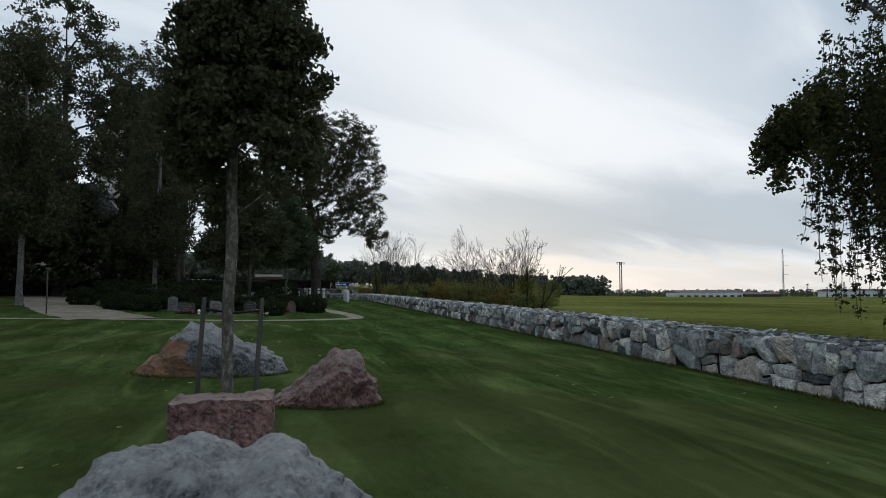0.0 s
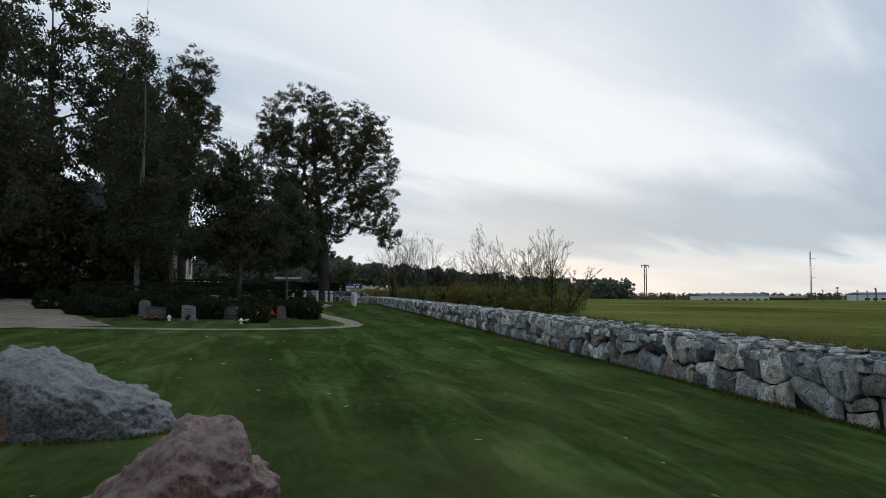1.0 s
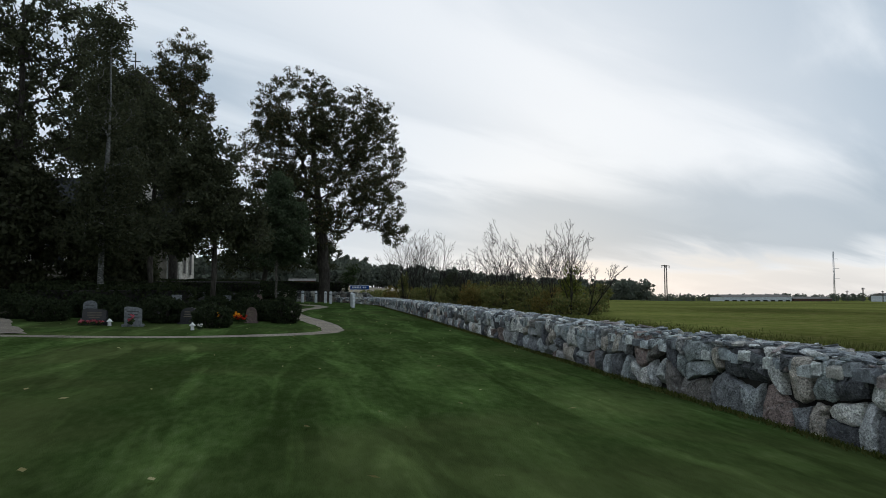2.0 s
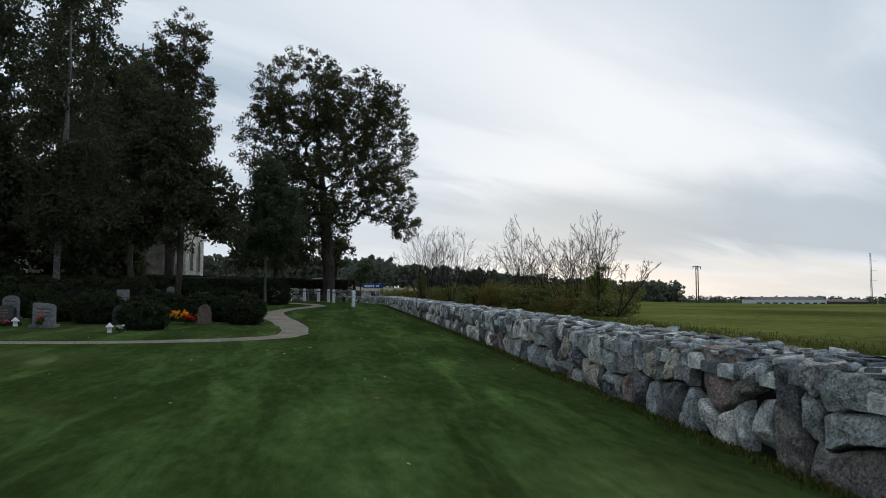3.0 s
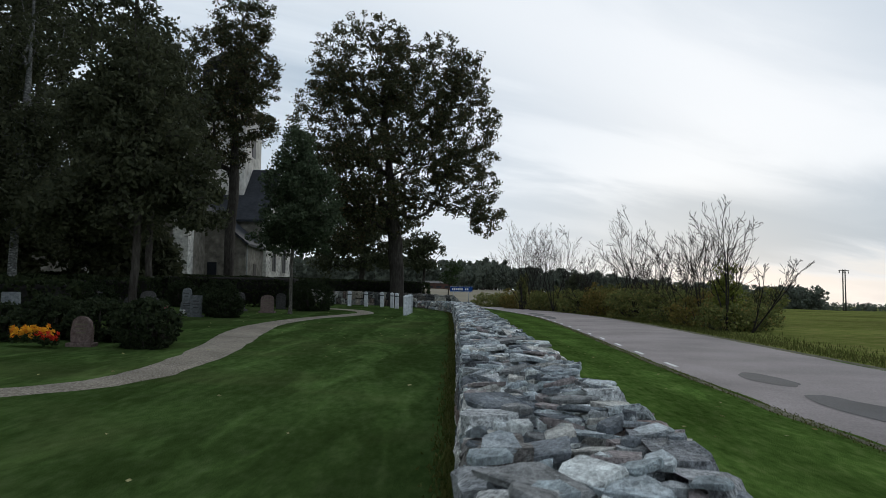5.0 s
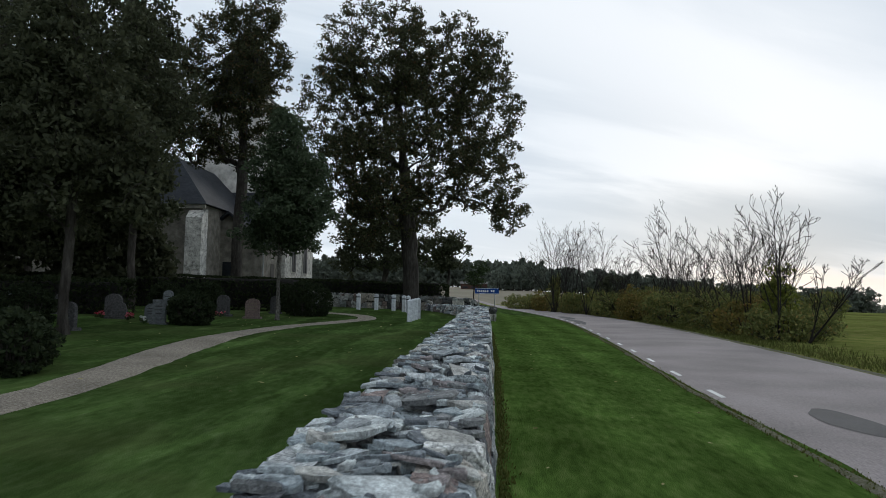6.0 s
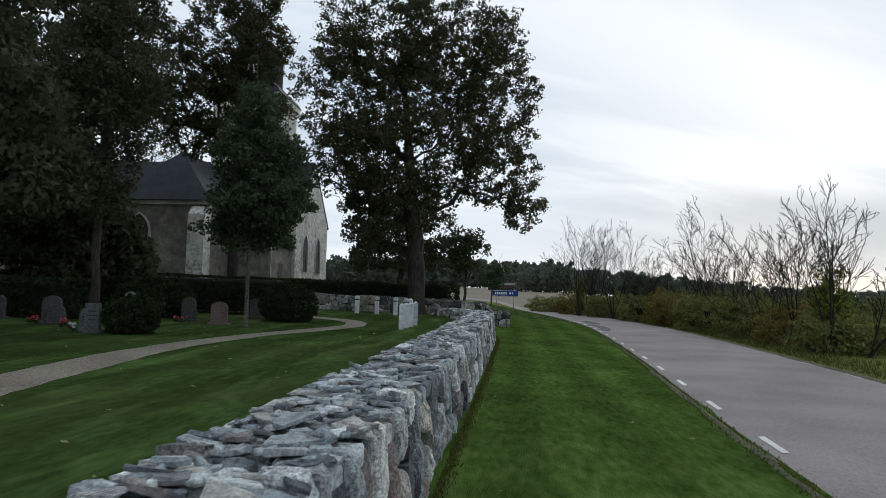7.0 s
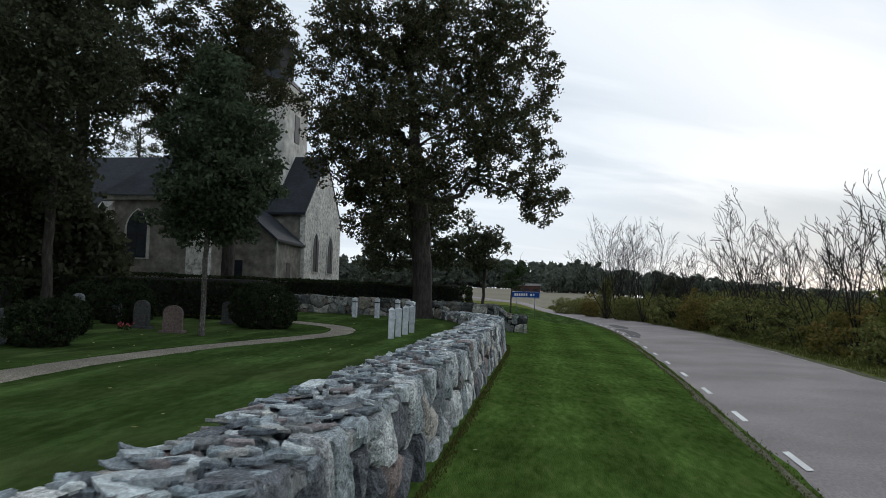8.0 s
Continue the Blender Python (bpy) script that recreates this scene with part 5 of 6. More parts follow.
# ---------------------------------------------------------------- hedges and junipers
def hedge(label, x0, x1, y0, y1, h, seed, per_m3=26, round_end=False, size=0.06):
    """A clipped hedge: an uneven body of leaves between two ends."""
    rng = np.random.default_rng(seed)
    cx, cy = (x0 + x1) / 2, (y0 + y1) / 2
    z0 = ground_z(cx, cy)
    top = empty("hedge", cx, cy, z0)
    tagged(top, label, "hedge")
    L, W = (x1 - x0) / 2, (y1 - y0) / 2
    # a near-black box stands in for the shade inside the hedge
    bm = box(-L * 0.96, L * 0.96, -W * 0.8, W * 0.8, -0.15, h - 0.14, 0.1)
    part("body", bm, MATS["near_black_core"], top)
    n = int(((x1 - x0) * h * 2 + (x1 - x0) * (y1 - y0) + 2 * h * (y1 - y0)) * per_m3 * 6)
    face = rng.choice(5, n, p=np.array([L * h, L * h, 2 * L * W, W * h, W * h]) / (2 * L * h + 2 * L * W + 2 * W * h))
    u, v = rng.uniform(-1, 1, n), rng.uniform(0, 1, n)
    P = np.zeros((n, 3))
    for f in range(5):
        k = face == f
        if f < 2:
            P[k] = np.stack([u[k] * L, np.full(k.sum(), W * (1 if f else -1)), v[k] * h], 1)
        elif f == 2:
            P[k] = np.stack([u[k] * L, (v[k] * 2 - 1) * W, np.full(k.sum(), h)], 1)
        else:
            P[k] = np.stack([np.full(k.sum(), L * (1 if f == 4 else -1)), u[k] * W, v[k] * h], 1)
    bulge = np.array([noise.noise((p[0] * 0.9 + seed, p[1] * 0.9, p[2] * 0.9)) for p in P])
    P += bulge[:, None] * np.array([[0.05, 0.10, 0.09]])
    P[:, 2] += np.array([ground_z(cx + p[0], cy + p[1]) for p in P]) - z0
    under(new("foliage", quads_mesh("foliage", leaves_at(P, 1, 0.05, size * 1.35, rng), hedge_l)), top)
    return top


hedge("long dark clipped hedge behind the graves", -30.0, 2.6, 60.4, 62.0, 1.35, 131)
hedge("low dark clipped hedge behind the stone wall", -14.0, 8.6, 71.5, 74.0, 1.55, 132)
hedge("dark clipped hedge between grave rows", -9.0, -2.2, 52.6, 53.7, 1.25, 133)
hedge("dark clipped hedge between grave rows", -6.2, 0.4, 41.2, 42.2, 1.15, 134)


def juniper(x, y, w, h, seed, label="dark round clipped juniper among the graves"):
    shrub("juniper", label, "bush", x, y, [(0, 0, 0.42 * h, w, w, 0.56 * h)], int(330 * w * h) + 60, 18, 0.07, 0.045, juniper_l, seed, "grave shrubs", shell=0.75, stems=5)


for i, (jx, jy, jw, jh) in enumerate(((2.0, 34.5, 0.62, 0.75), (4.1, 37.6, 0.62, 0.95), (0.2, 37.0, 0.75, 0.9), (-0.4, 38.6, 0.7, 0.95), (1.6, 38.9, 0.7, 0.95), (3.4, 57.6, 1.1, 1.55), (1.9, 49.2, 0.7, 1.05), (-3.2, 40.2, 0.8, 1.0), (-6.0, 47.5, 0.9, 1.1), (-1.0, 45.5, 0.8, 1.2), (-0.6, 56.3, 0.9, 1.4), (-2.6, 57.4, 0.8, 1.3), (-7.8, 44.0, 0.8, 1.0), (0.6, 51.8, 0.6, 1.0), (1.0, 38.0, 0.7, 0.75), (2.7, 38.7, 0.7, 0.9), (3.4, 38.9, 0.6, 0.8), (-2.3, 39.6, 0.9, 0.9), (-1.2, 37.5, 0.6, 0.65), (-3.7, 37.4, 0.8, 0.8), (-5.0, 39.0, 0.9, 0.9))):
    juniper(jx, jy, jw, jh, 140 + i)

# ---------------------------------------------------------------- gravestones and grave goods
def outline_of(kind, w, h):
    a = w / 2
    if kind == "arch":
        return [(-a, 0), (a, 0)] + [(a * math.cos(t), h - a * 0.7 + a * 0.7 * math.sin(t)) for t in np.linspace(0, math.pi, 9)]
    if kind == "slope":
        return [(-a, 0), (a, 0), (a * 0.98, h * 0.84), (a * 0.6, h * 0.93), (-a * 0.7, h), (-a, h * 0.95)]
    if kind == "rough":
        return [(-a * 0.95, 0), (a, 0), (a * 1.02, h * 0.45), (a * 0.8, h * 0.82), (a * 0.35, h * 0.98), (-a * 0.3, h), (-a * 0.82, h * 0.85), (-a * 1.03, h * 0.4)]
    return [(-a, 0), (a, 0), (a, h), (-a, h)]


def gravestone(x, y, w, h, kind, material, label, seed, rz=0.0, carve=None, d=0.14, plinth=True):
    z = ground_z(x, y) - 0.03
    top = empty("gravestone", x, y, z, rz)
    tagged(top, label, "gravestone", "gravestones")
    s = 0.10 if plinth else 0.0
    bm = prism(outline_of(kind, w, h), d, "y", -d / 2)
    for v in bm.verts:
        v.co.z += s
        v.co.y *= 1 - 0.15 * (v.co.z - s) / h
    bmesh.ops.bevel(bm, geom=bm.edges[:], offset=0.012, segments=2, affect="EDGES")
    part("slab", bm, material, top)
    if plinth:
        part("plinth", box(-w * 0.62, w * 0.62, -d * 1.1, d * 1.1, -0.08, s, 0.015), material, top)
    if carve:
        rng = np.random.default_rng(seed)
        for k in range(3):
            ww = w * rng.uniform(0.22, 0.33)
            zz = s + h * (0.70 - 0.16 * k)
            yy = -d / 2 * (1 - 0.15 * (zz - s) / h) - 0.004
            part("lettering", box(-ww, ww, yy, yy + 0.01, zz - 0.014, zz + 0.014), carve, top)
    return top


G = [(-1.65, 35.4, 0.85, 0.50, "slope", blackgrave_m, "polished black gravestone with sloping top"), (-0.4, 34.8, 0.58, 0.62, "slope", palegrave_m, "pale grey gravestone with sloping shoulder"),
     (1.05, 36.3, 0.66, 0.55, "arch", blackgrave_m, "dark polished gravestone with rounded top"), (2.98, 37.4, 0.44, 0.56, "rough", redgrave_m, "rough round reddish gravestone by orange flowers"),
     (0.05, 39.9, 0.42, 0.95, "flat", palegrave_m, "upright pale grey gravestone slab"), (-5.4, 51.4, 0.5, 0.9, "flat", palegrave_m, "pale upright gravestone by the hedge"), (-6.3, 51.8, 0.55, 0.8, "arch", greygrave_m, "grey weathered round-topped gravestone by the hedge"),
     (-4.0, 52.0, 0.6, 0.75, "arch", greygrave_m, "grey weathered round-topped gravestone by the hedge"), (-1.54, 51.0, 0.65, 0.85, "arch", greygrave_m, "dark grey round-topped gravestone"), (-1.25, 50.7, 0.7, 0.58, "rough", greygrave_m, "low rough grey gravestone with flowers"),
     (0.5, 49.6, 0.6, 0.6, "arch", palegrave_m, "small pale round-topped gravestone with flowers"), (1.04, 48.9, 0.45, 0.78, "flat", palegrave_m, "upright pale gravestone with carved lines"), (0.78, 54.9, 0.62, 0.85, "arch", greygrave_m, "grey arched gravestone with flowers"),
     (2.25, 54.0, 0.62, 0.78, "arch", redgrave_m, "reddish arched gravestone beside the path"), (1.75, 58.6, 0.5, 0.8, "arch", greygrave_m, "grey arched gravestone before the hedge"), (-1.75, 55.6, 0.45, 0.95, "arch", palegrave_m, "tall pale arched gravestone before the hedge"),
     (-1.2, 56.6, 0.55, 0.85, "flat", palegrave_m, "pale flat-topped gravestone before the hedge"), (0.3, 45.4, 0.5, 0.75, "arch", greygrave_m, "weathered grey gravestone among shrubs"), (-2.55, 38.2, 0.5, 0.7, "arch", palegrave_m, "pale weathered arched gravestone on the grass"), (-0.6, 40.6, 0.5, 0.6, "slope", greygrave_m, "grey gravestone behind a shrub"),
     (2.9, 58.8, 0.45, 0.6, "arch", greygrave_m, "small grey arched gravestone before the hedge"), (-7.5, 55.5, 0.6, 0.8, "arch", greygrave_m, "grey weathered arched gravestone on the grass"), (-9.0, 57.0, 0.6, 0.8, "flat", greygrave_m, "grey flat-topped gravestone before the hedge")]
for i, (x, y, w, h, kd, m, lb) in enumerate(G):
    gravestone(x, y, w * 0.88, h * 0.88, kd, m, lb, 200 + i, rz=(-8, 5, -14, 3, 10)[i % 5], carve=gilt_m if m in (blackgrave_m, redgrave_m) else carve_m)


def flowers(x, y, w, d, h, material, seed, label, n=60, size=0.035):
    rng = np.random.default_rng(seed)
    z = ground_z(x, y)
    top = empty("flowers", x, y, z)
    tagged(top, label, "flowers", "grave flowers")
    C = np.stack([rng.uniform(-w, w, n), rng.uniform(-d, d, n), rng.uniform(0.5 * h, h, n)], 1)
    under(new("petals", quads_mesh("petals", leaves_at(C, 9, 0.022, size, rng), material)), top)
    under(new("foliage", quads_mesh("foliage", leaves_at(C * np.array([[1, 1, 0.6]]), 8, 0.05, 0.04, rng), lime_l)), top)
    return top


flowers(2.25, 37.0, 0.40, 0.18, 0.38, orange_f, 231, "orange and yellow marigolds planted before a grave", 60, 0.045)
flowers(2.66, 36.85, 0.24, 0.12, 0.28, scarlet_f, 232, "red flowers planted before a grave", 22)
flowers(-1.65, 35.0, 0.36, 0.12, 0.16, red_f, 233, "low red flowers before a black gravestone", 30)
flowers(-0.4, 34.5, 0.10, 0.08, 0.36, red_f, 234, "small bunch of pink flowers", 10)
flowers(-1.6, 50.3, 0.16, 0.10, 0.26, red_f, 235, "small bunch of red and pink flowers", 12)
flowers(-0.35, 49.8, 0.16, 0.10, 0.26, red_f, 236, "small bunch of pink flowers", 12)
flowers(1.15, 53.5, 0.2, 0.10, 0.24, red_f, 237, "small bunch of pink flowers", 12)
flowers(0.65, 48.6, 0.10, 0.08, 0.26, white_f, 238, "small bunch of white flowers", 9)
flowers(1.75, 33.4, 0.05, 0.05, 0.16, white_f, 239, "small white flowers beside a lantern", 6)


def lantern(x, y):
    top = empty("grave_lantern", x, y, ground_z(x, y))
    tagged(top, "small white grave lantern on the grass", "lantern")
    v, f = tube([(0, 0, 0), (0, 0, 0.03), (0, 0, 0.12), (0, 0, 0.13)], [0.06, 0.055, 0.045, 0.05], 10)
    piece("glass_body", meshed("glass_body", v, f, signwhite_m, True), top)
    v, f = tube([(0, 0, 0.13), (0, 0, 0.15), (0, 0, 0.20), (0, 0, 0.23)], [0.10, 0.085, 0.035, 0.012], 10)
    piece("roof", meshed("roof", v, f, signwhite_m, True), top)
    return top


lp = empty("lamp_post", -6.9, 34.0, ground_z(-6.9, 34.0))
tagged(lp, "thin weathered post with a small hood by the gravel walk", "lamp post")
rod("pole", [(0, 0, -0.05), (0, 0, 1.82)], 0.03, wood_m, lp)
part("hood", box(-0.07, 0.09, -0.06, 0.06, 1.78, 1.88, 0.02), wood_m, lp, "small weathered hood")
lantern(1.58, 33.2)
lantern(-1.1, 34.9)

# ---------------------------------------------------------------- white stone posts
def post(x, y, h, w=0.15, lean=0.0, ring=False):
    top = empty("stone_post", x, y, ground_z(x, y) - 0.03)
    top.matrix_world = pose(x, y, ground_z(x, y) - 0.03, lean, lean * 0.6, 20 * lean)
    tagged(top, "weathered white stone post with pointed cap" if not ring else "white stone post with a dark iron band", "post", "churchyard posts")
    a = w / 2
    bm = box(-a, a, -a, a, -0.05, h, 0.018)
    part("shaft", bm, postwhite_m, top)
    bm = bmesh.new()
    lo = [bm.verts.new((sx * a * 1.12, sy * a * 1.12, h + 0.002)) for sx, sy in ((-1, -1), (1, -1), (1, 1), (-1, 1))]
    mid = [bm.verts.new((sx * a * 1.12, sy * a * 1.12, h + 0.03)) for sx, sy in ((-1, -1), (1, -1), (1, 1), (-1, 1))]
    tip = bm.verts.new((0, 0, h + 0.11))
    bm.faces.new(lo[::-1])
    for k in range(4):
        bm.faces.new((lo[k], lo[(k + 1) % 4], mid[(k + 1) % 4], mid[k]))
        bm.faces.new((mid[k], mid[(k + 1) % 4], tip))
    part("cap", bm, postwhite_m, top)
    if ring:
        part("band", box(-a - 0.006, a + 0.006, -a - 0.006, a + 0.006, h * 0.84, h * 0.90), iron_m, top, "dark iron band")
    return top


for x, y, h in ((7.97, 56.1, 0.84), (8.0, 57.0, 0.84), (8.03, 57.95, 0.86), (8.06, 58.95, 0.86)):
    post(x, y, h, 0.18, 0.6)
for x, y in ((3.95, 67.0), (4.9, 67.4), (5.9, 67.2), (6.6, 66.2), (6.95, 65.2)):
    post(x, y, 0.84, 0.19, -0.5, True)

# ---------------------------------------------------------------- boulders
def boulder(x, y, profile, sy, seed, materials, label, rz=0.0, sag=2.2, undercut=0.3):
    """A rough boulder: an outline (x, height) swept to its ends, broken by facets, cracks and pitting."""
    z = ground_z(x, y) - 0.05
    xs, hs = [p[0] for p in profile], [p[1] + 0.05 for p in profile]
    half, mid = (xs[-1] - xs[0]) / 2, (xs[-1] + xs[0]) / 2
    bm = bmesh.new()
    bmesh.ops.create_icosphere(bm, subdivisions=6, radius=1.0)
    o = Vector((seed * 1.7, seed * 0.3, 0))
    rng = np.random.default_rng(seed)
    hmax = max(hs)
    cuts = []
    for _ in range(16):
        n_ = Vector((rng.normal() * 0.55, rng.normal() - 0.5, abs(rng.normal()) * 0.7 + 0.2)).normalized()
        cuts.append((n_, 0.86 * math.sqrt((n_.x * half) ** 2 + (n_.y * sy) ** 2 + (n_.z * hmax * 0.62) ** 2) * rng.uniform(0.9, 1.08)))
    for v in bm.verts:
        p = v.co.copy()
        wx = mid + half * p.x
        ztop = math.sqrt(max(0.0, 1 - p.x ** 2)) + 0.03
        hgt = float(np.interp(wx, xs, hs))
        q = Vector((wx, p.y * sy, max(-0.12, (max(0.0, p.z) / ztop) ** 0.72 * hgt if p.z > 0 else p.z * 0.3)))
        # split faces: planes shear off what stands beyond them
        for n_, d_ in cuts:
            e = (q - Vector((mid, 0, hmax * 0.40))).dot(n_) - d_
            if e > 0:
                q -= n_ * e * (0.9 if n_.z < 0.55 else 0.25)
        # undercut front foot
        if q.y < 0:
            q.y *= 1 - undercut * max(0.0, 1 - q.z / (0.5 * hmax)) ** 1.2
        cell = noise.voronoi(q * sag + o)[0]
        k = 0.10 * min(0.6, cell[1] - cell[0]) + 0.05 * noise.noise(q * 1.6 + o) - 0.115 * abs(noise.noise(q * 3.0 + o)) + 0.055 * abs(noise.noise(q * 7.5 + o)) + 0.024 * noise.noise(q * 19) + 0.010 * noise.noise(q * 41)
        d = Vector((q.x - mid, q.y, q.z * 0.9))
        d = d.normalized() if d.length > 1e-4 else Vector((0, 0, 1))
        v.co = q + d * (k + 0.015)
    me = bpy.data.meshes.new("boulder")
    bm.to_mesh(me)
    bm.free()
    for m in materials:
        me.materials.append(m)
    me.polygons.foreach_set("use_smooth", [True] * len(me.polygons))
    if len(materials) > 1:
        for f in me.polygons:
            if f.center.x < mid - 0.28 * half + 0.22 * noise.noise(f.center * 3) and f.center.z < 0.62 and f.normal.x < 0.25:
                f.material_index = 1
    ob = new("boulder", me)
    ob.matrix_world = pose(x, y, z, 0, 0, rz)
    return tagged(ob, label, "boulder", "boulders on the lawn")


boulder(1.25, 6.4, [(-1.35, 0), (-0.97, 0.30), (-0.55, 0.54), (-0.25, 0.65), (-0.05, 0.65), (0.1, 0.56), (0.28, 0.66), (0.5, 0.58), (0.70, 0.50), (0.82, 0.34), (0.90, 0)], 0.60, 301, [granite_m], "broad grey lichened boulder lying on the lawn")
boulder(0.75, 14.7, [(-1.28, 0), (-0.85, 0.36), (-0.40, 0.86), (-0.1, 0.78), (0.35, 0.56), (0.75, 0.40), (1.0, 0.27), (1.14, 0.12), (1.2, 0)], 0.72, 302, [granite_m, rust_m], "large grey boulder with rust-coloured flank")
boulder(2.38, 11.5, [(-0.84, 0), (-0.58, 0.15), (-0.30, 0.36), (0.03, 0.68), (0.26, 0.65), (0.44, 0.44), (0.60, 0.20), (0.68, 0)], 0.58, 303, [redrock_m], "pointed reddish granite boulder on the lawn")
bm = box(-0.405, 0.405, -0.26, 0.26, -0.08, 0.57)
bmesh.ops.subdivide_edges(bm, edges=bm.edges[:], cuts=21, use_grid_fill=True)
for v in bm.verts:
    k = noise.noise(v.co * 3.1) * 0.03 - abs(noise.noise(v.co * 7)) * 0.035 + noise.noise(v.co * 19) * 0.014
    v.co += Vector((math.copysign(k, v.co.x), math.copysign(k, v.co.y), k if v.co.z > 0.1 else 0))
    v.co.x *= 1 + 0.05 * (0.57 - v.co.z)
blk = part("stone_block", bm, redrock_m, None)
blk.matrix_world = pose(1.17, 8.66, ground_z(1.17, 8.66), 0, 0, -4)
tagged(blk, "squared red granite block on the lawn", "stone block")

# stakes round the young tree
for sx_, sy_ in ((0.90, 9.58), (1.46, 9.54)):
    ob = empty("tree_stake", sx_, sy_, ground_z(sx_, sy_))
    tagged(ob, "dark wooden stake beside the young tree", "stake", "tree stakes")
    rod("shaft", [(-0.05, 0, -0.05), (-0.02, 0, 0.7), (0.02, 0, 1.36), (0.02, 0, 1.40)], [0.024, 0.024, 0.023, 0.017], wood_m, ob)
    rod("tie", [(0.02, 0, 1.28), ((1.17 - sx_) * 0.9, 0.03, 1.25)], [0.014, 0.014], iron_m, ob, 5, "dark rubber tie")

# ---------------------------------------------------------------- the church
church = empty("church", -20.0, 103.0, ground_z(-12, 100) - 0.2)
tagged(church, "old grey-plastered stone church with dark slate roofs", "church")
CINV = church.matrix_world.inverted()


def cpart(name, bm, material, label="", parent=None):
    ob = part(name, bm, material, None, label)
    ob.parent = parent or church
    ob.matrix_parent_inverse = (parent or church).matrix_world.inverted() if parent is None else Matrix.Identity(4)
    return ob


def roof_two(x0, x1, y0, y1, eave, ridge, over=0.35, along="x", thick=0.22):
    """A pitched roof as two thick slopes with overhang."""
    bm = bmesh.new()
    m = (y0 + y1) / 2 if along == "x" else (x0 + x1) / 2
    half = (y1 - y0) / 2 if along == "x" else (x1 - x0) / 2
    drop = (ridge - eave) / half * over
    sec = [(m - half - over, eave - drop), (m, ridge), (m + half + over, eave - drop), (m + half + over, eave - drop + thick), (m, ridge + thick * 1.3), (m - half - over, eave - drop + thick)]
    if along == "x":
        return prism(sec, x1 - x0 + 2 * over, "x", x0 - over, bm)
    return prism(sec, y1 - y0 + 2 * over, "y", y0 - over, bm)


def lancet(cx, cz, w, h, n=8):
    a = w / 2
    pts = [(cx - a, cz), (cx + a, cz), (cx + a, cz + h - w)]
    pts += [(cx + a - w * (1 - math.cos(t)), cz + h - w + w * 0.95 * math.sin(t)) for t in np.linspace(0.15, math.pi / 3, n // 2)]
    pts += [(cx - a + w * (1 - math.cos(t)), cz + h - w + w * 0.95 * math.sin(t)) for t in np.linspace(math.pi / 3, 0.15, n // 2)]
    return pts + [(cx - a, cz + h - w)]


def cwindow(name, cx, cz, w, h, at, axis, out):
    """A pointed window: splayed reveal frame, dark panes and bars, on a face at the given place; out: which way it faces."""
    win = new(name)
    win.parent, win.matrix_parent_inverse = church, CINV
    fr = prism(lancet(cx, cz - 0.12, w + 0.44, h + 0.34), 0.10 * out, axis, at)
    part("surround", fr, plaster_m, win, "pale plastered surround")
    part("pane", prism(lancet(cx, cz, w, h), 0.03 * out, axis, at + 0.115 * out), glass_m, win)
    for k in range(1, 4):
        zz = cz + h * k / 4.6
        d0, d1 = sorted((at + 0.15 * out, at + 0.19 * out))
        b = box(cx - w / 2, cx + w / 2, d0, d1, zz - 0.025, zz + 0.025) if axis == "y" else box(d0, d1, cx - w / 2, cx + w / 2, zz - 0.025, zz + 0.025)
        part("glazing_bar", b, iron_m, win)
    d0, d1 = sorted((at + 0.15 * out, at + 0.19 * out))
    b = box(cx - 0.025, cx + 0.025, d0, d1, cz, cz + h * 0.9) if axis == "y" else box(d0, d1, cx - 0.025, cx + 0.025, cz, cz + h * 0.9)
    part("glazing_bar", b, iron_m, win)
    return win


gz = ground_z(-12, 100) - 0.2
# nave, gable towards the road
sec = [(97.2, gz), (108.4, gz), (108.4, 9.8), (102.8, 15.6), (97.2, 9.8)]
cpart("nave_wall", prism(sec, 36.0, "x", -45.0), shadeplaster_m, "grey plastered nave walls")
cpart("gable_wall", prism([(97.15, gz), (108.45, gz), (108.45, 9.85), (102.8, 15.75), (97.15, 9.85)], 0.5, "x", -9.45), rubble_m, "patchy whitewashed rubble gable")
cpart("nave_roof", roof_two(-45.0, -9.3, 97.2, 108.4, 9.95, 15.75, 0.4), slate_m, "dark slate roof")
cwindow("gable_window", 100.1, 4.5, 1.5, 3.9, -8.95, "x", 1)
cwindow("gable_window", 104.7, 4.5, 1.5, 3.9, -8.95, "x", 1)
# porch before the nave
cpart("porch_wall", prism([(-15.6, gz), (-9.3, gz), (-9.3, 6.75), (-12.45, 9.3), (-15.6, 6.75)], 6.4, "y", 90.85), shadeplaster_m, "grey plaster porch with tree shade in its colour")
cpart("porch_roof", roof_two(-15.6, -9.3, 90.85, 97.1, 6.85, 9.4, 0.35, "y"), slate_m, "dark slate porch roof")
cpart("porch_door", box(-9.32, -9.26, 93.6, 94.6, 2.0, 5.0, 0.02), wood_m, "narrow dark wooden door")
cpart("porch_window", box(-12.9, -12.0, 90.78, 90.86, 3.4, 5.0, 0.02), glass_m, "small dark window")
cpart("downpipe", box(-9.24, -9.14, 90.95, 91.05, 2.0, 6.7, 0.02), galv_m, "grey metal downpipe")
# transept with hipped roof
cpart("transept_wall", box(-21.5, -13.2, 86.6, 97.3, gz, 9.7), shadeplaster_m, "grey plastered transept")
for bx0, bx1 in ((-14.3, -12.9), (-21.9, -20.9)):
    cpart("buttress", prism([(85.7, gz), (87.0, gz), (87.0, 9.3), (86.4, 9.2), (85.7, 8.5)], bx1 - bx0, "x", bx0), rubble_m, "pale stepped corner buttress")
bm = bmesh.new()
